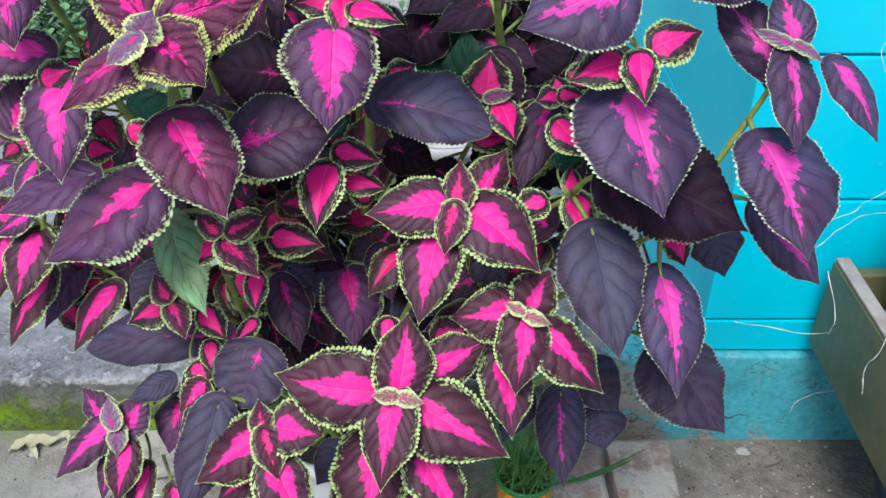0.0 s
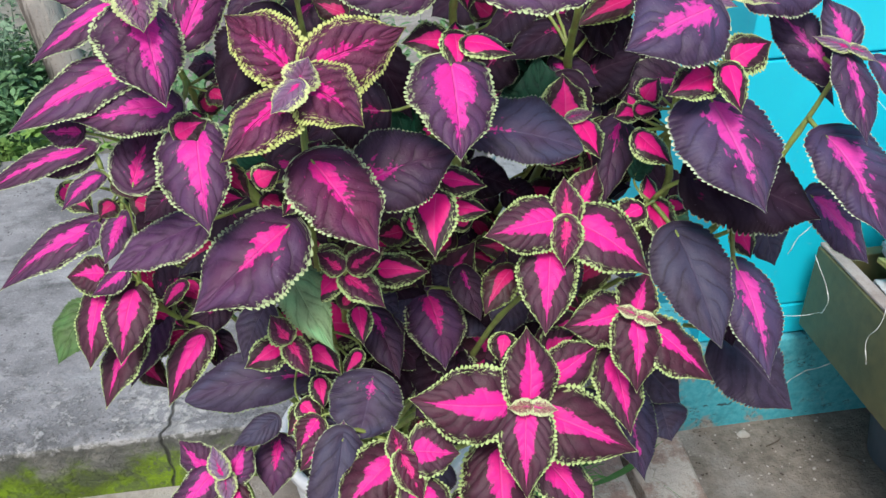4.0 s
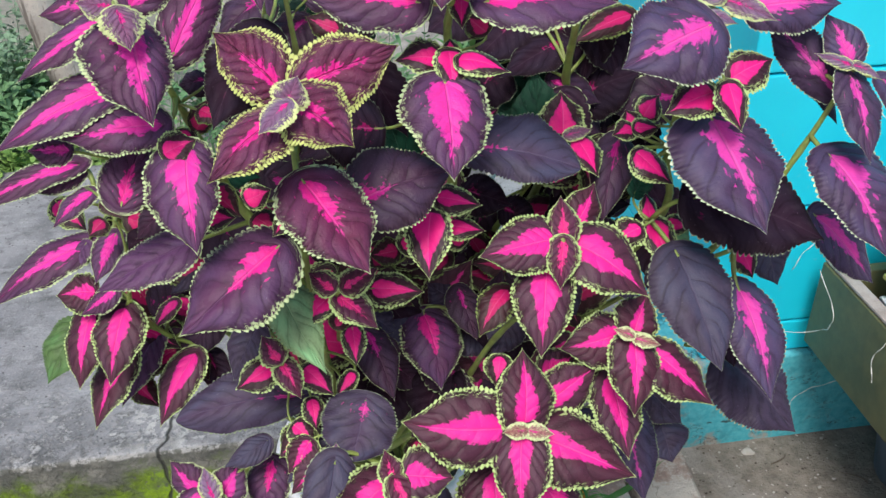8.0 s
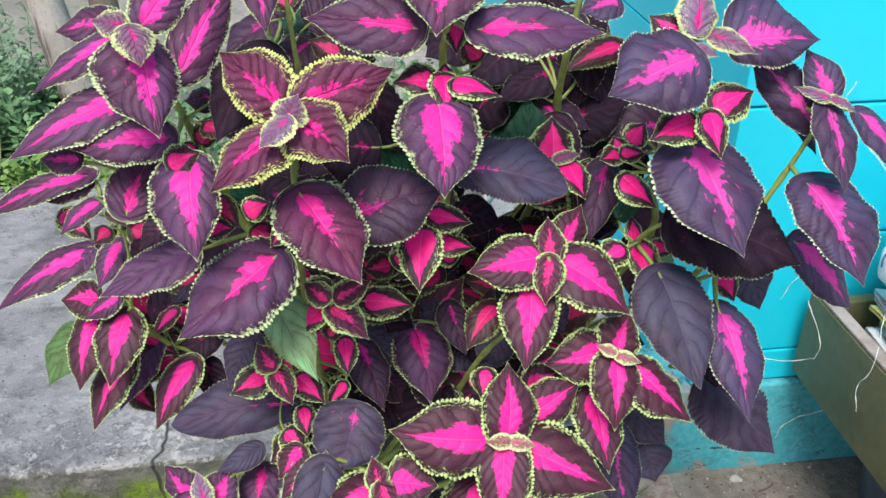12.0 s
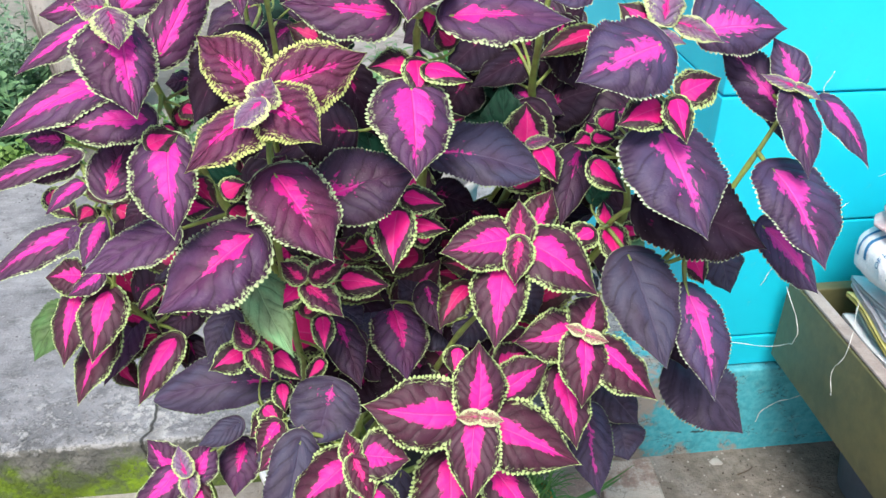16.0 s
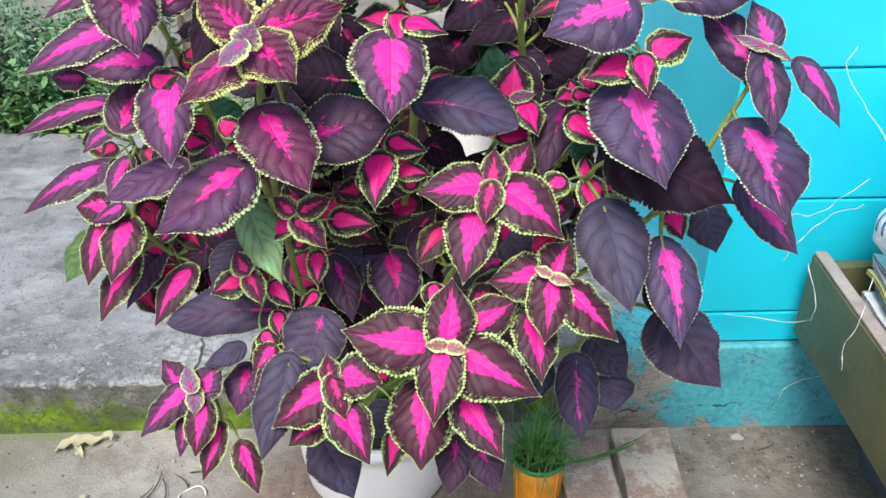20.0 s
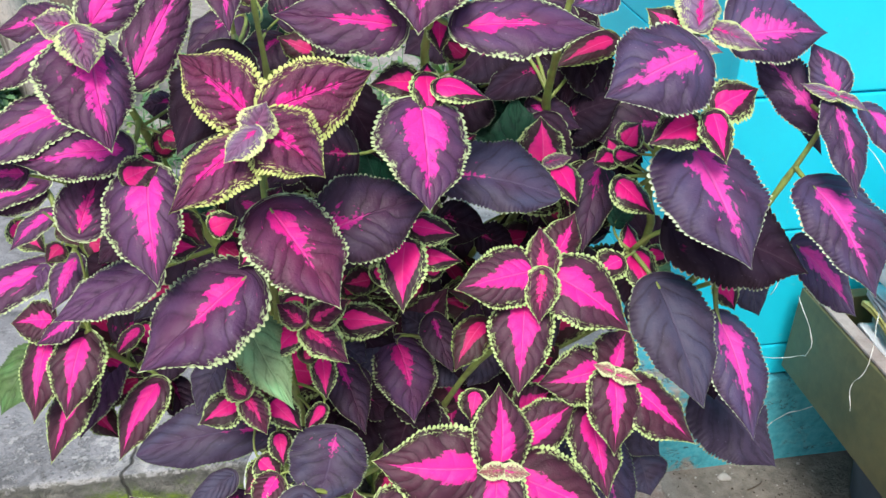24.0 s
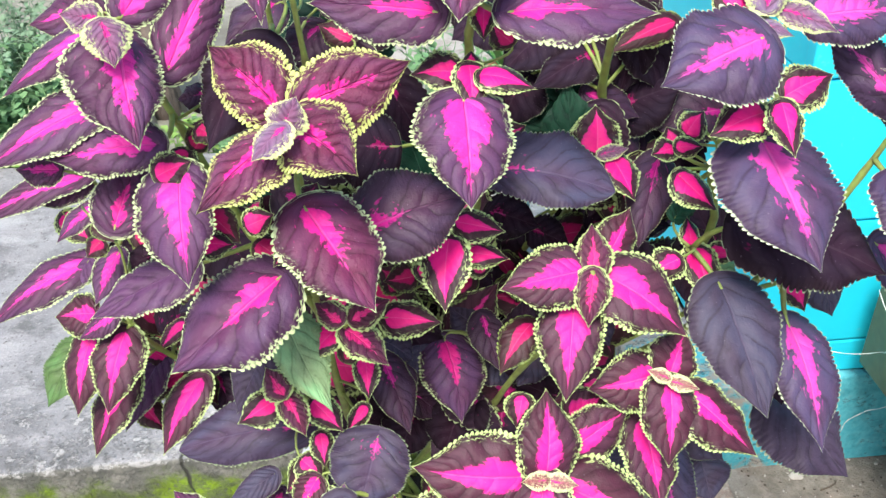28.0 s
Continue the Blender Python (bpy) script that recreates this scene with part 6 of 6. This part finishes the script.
# dangling rootlets on the trough and wall
for pts in (((0.730, 1.33, 0.51), (0.728, 1.25, 0.44), (0.729, 1.32, 0.36), (0.60, 1.375, 0.345)), ((0.775, 1.16, 0.59), (0.733, 1.10, 0.52), (0.731, 1.12, 0.45), (0.731, 1.10, 0.41)), ((0.79, 1.30, 0.72), (0.73, 1.34, 0.62), (0.70, 1.375, 0.60), (0.68, 1.38, 0.585)), ((0.80, 1.30, 0.66), (0.76, 1.36, 0.60), (0.72, 1.375, 0.53), (0.70, 1.382, 0.48)), ((0.80, 1.28, 0.80), (0.76, 1.34, 0.86), (0.73, 1.37, 0.92), (0.74, 1.37, 0.96)), ((0.84, 1.335, 0.20), (0.80, 1.36, 0.16), (0.77, 1.362, 0.13), (0.76, 1.362, 0.10))):
    q = [Vector(p) for p in pts]
    line = glide(q, 7)
    line = [p + noise.noise_vector(p * 30) * 0.005 + Vector((-0.006, -0.003, 0)) for p in line]
    tagged(link("rootlet", tube_mesh(line, [0.0004 + 0.0007 * ((i * 7) % 4) / 3 for i in range(len(line))], 5), ROOT), "thin pale dry rootlet hanging by the trough", "root", "dry rootlets")

# pots behind the coleus
bucket = base_of("white_bucket", (0.00, 1.78, 0.15), "white plastic bucket standing on the slab", "bucket")
part("shell", lathe([(0.0, 0.0), (0.115, 0.0), (0.12, 0.01), (0.145, 0.42), (0.152, 0.425), (0.152, 0.45), (0.14, 0.45), (0.118, 0.03), (0.0, 0.03)], 36), AGED_PLASTIC, bucket, "", Matrix.Translation((0.00, 1.78, 0.147)))
back_pot = pot_of("terracotta_pot", Vector((0.135, 1.80, 0.598)), [(0.0, 0.0), (0.060, 0.0), (0.064, 0.005), (0.085, 0.15), (0.095, 0.155), (0.097, 0.19), (0.088, 0.192), (0.08, 0.16), (0.0, 0.16)], TERRACOTTA, "orange terracotta pot with a green plant", "potted plant", 0.08, 0.165)
for i in range(12):
    t = random.uniform(0, math.tau)
    a = Vector((0.135, 1.80, 0.76)) + Vector((math.cos(t), math.sin(t), 0)) * 0.05
    tip = a + Vector((math.cos(t) * 0.12, math.sin(t) * 0.12 - 0.05, random.uniform(0.02, 0.2)))
    part("leaf", ribbon(curve_points(a, a.lerp(tip, 0.5) + Vector((0, 0, 0.07)), tip, 8), [0.003, 0.006, 0.009, 0.010, 0.009, 0.006, 0.003, 0.001], (-math.sin(t), math.cos(t), 0.2)), GRASS, back_pot)


def herb(name, spots, height, spread, leaf_len, leaf_w, count, material, label, seed):
    """A bed of upright weeds: bent stems set with many small leaves."""
    rnd = random.Random(seed)
    verts, faces = [], []
    for x, y, z in spots:
        h = height * rnd.uniform(0.55, 1.1)
        lean = Vector((rnd.gauss(0, 0.12), rnd.gauss(0, 0.12), 1)) * h
        root = Vector((x, y, z))
        for k in range(count):
            f = (k + rnd.random()) / count
            p = root + lean * f
            t = rnd.uniform(0, math.tau)
            d = Vector((math.cos(t), math.sin(t), rnd.uniform(-0.4, 1.5))).normalized()
            l = leaf_len * rnd.uniform(0.5, 1.2) * (1.1 - 0.5 * f)
            w = Vector((-math.sin(t), math.cos(t), rnd.uniform(-0.3, 0.3))).normalized() * leaf_w * rnd.uniform(0.6, 1.2)
            o = p + d * spread * rnd.uniform(0.05, 1.0) * (1.1 - f)
            n = len(verts)
            sag = Vector((0, 0, -0.22 * l * rnd.uniform(0.4, 1.6)))
            lift = Vector((0, 0, l * 0.06))
            verts += [o, o + d * l * 0.22 + w * 0.8 + lift, o + d * l * 0.3, o + d * l * 0.22 - w * 0.8 + lift]
            verts += [o + d * l * 0.6 + w + sag * 0.35 + lift, o + d * l * 0.62 + sag * 0.4, o + d * l * 0.6 - w + sag * 0.35 + lift, o + d * l + sag]
            faces += [(n, n + 1, n + 2), (n, n + 2, n + 3), (n + 1, n + 4, n + 5, n + 2), (n + 2, n + 5, n + 6, n + 3), (n + 4, n + 7, n + 5), (n + 5, n + 7, n + 6)]
        n = len(verts)
        s = Vector((0.003, 0, 0))
        verts += [root - s, root + s, root + lean + s * 0.3, root + lean - s * 0.3, root + Vector((0, 0.003, 0))]
        faces += [(n, n + 1, n + 2, n + 3), (n, n + 4, n + 3)]
    return tagged(link(name, raw(verts, faces), material), label, "weeds", kind="stuff")


rnd = random.Random(4)
herb("weeds", [(rnd.uniform(-2.3, -1.30), rnd.uniform(2.86, 3.5), 0.0) for i in range(130)], 0.42, 0.13, 0.066, 0.014, 62, WEED, "dark green bushy weeds beyond the slab", 1)
herb("grey_herbs", [(rnd.uniform(-2.4, -1.25), rnd.uniform(3.0, 3.8), 0.0) for i in range(110)], 0.62, 0.10, 0.060, 0.009, 56, WEED_PALE, "tall grey-green feathery herbs", 2)
herb("broad_weeds", [(rnd.uniform(-2.2, -1.25), rnd.uniform(2.84, 2.96), 0.0) for i in range(26)], 0.34, 0.10, 0.066, 0.034, 13, WEED_LIME, "broad-leaved green weeds before the bushy ones", 4)
herb("low_weeds", [(rnd.uniform(-2.3, -0.75), rnd.uniform(2.78, 3.05), rnd.choice((0.0, 0.1))) for i in range(85)], 0.13, 0.08, 0.045, 0.016, 16, WEED_LIME, "low broad-leaved weeds along the slab's far edge", 3)
for x, y, top, lean in ((-1.60, 2.85, 0.50, -0.22), (-1.78, 2.88, 0.56, -0.10), (-1.44, 2.86, 0.34, 0.10), (-1.98, 2.87, 0.44, -0.16)):
    foot, head = Vector((x, y, 0.0)), Vector((x + lean, y + 0.02, top))
    tagged(link("dry_stalk", tube_mesh(curve_points(foot, foot.lerp(head, 0.5) + Vector((0.03, 0, 0)), head, 9), [0.0035 - 0.0003 * i for i in range(9)], 5), STRAW), "pale dry stalk standing among the weeds", "stalk", "dry stalks")
herb("grass_tuft", [(rnd.uniform(-0.9, 0.4), rnd.uniform(2.7, 3.4), 0.05) for i in range(70)], 0.36, 0.10, 0.08, 0.012, 18, WEED, "green undergrowth behind the slab", 5)
for x, y, z in ((-1.62, 2.98, 0.17), (-1.50, 2.92, 0.12), (-1.36, 2.95, 0.15)):
    flower = base_of("yellow_flower", (x, y, 0), "tiny yellow flower on a thin stalk", "flower", "yellow flowers")
    part("stalk", tube_mesh([(x, y, 0), (x + 0.01, y, z * 0.6), (x + 0.02, y - 0.01, z)], 0.002, 5), STALK, flower)
    part("bloom", stones[0], YELLOW_FLOWER, flower, "", Matrix.Translation((x + 0.02, y - 0.01, z)))

tree = base_of("tree", (-1.18, 3.45, 0), "grey-barked forked tree rising from the weeds", "tree")
part("trunk", tube_mesh([(-1.17, 3.42, -0.05), (-1.19, 3.42, 0.1), (-1.22, 3.43, 0.3), (-1.27, 3.44, 0.6), (-1.33, 3.46, 1.1), (-1.36, 3.5, 1.9)], [0.095, 0.082, 0.074, 0.070, 0.064, 0.052], 16), BARK, tree)
part("trunk", tube_mesh([(-1.05, 3.52, -0.05), (-1.06, 3.53, 0.15), (-1.08, 3.55, 0.45), (-1.10, 3.58, 0.9), (-1.08, 3.6, 1.8)], [0.075, 0.062, 0.056, 0.052, 0.044], 14), DARK_BARK, tree, "darker second trunk")
part("limb", tube_mesh(curve_points((-1.36, 3.5, 1.85), (-1.4, 3.5, 2.1), (-1.6, 3.5, 2.4), 6), [0.05, 0.045, 0.04, 0.035, 0.03, 0.02], 10), BARK, tree)
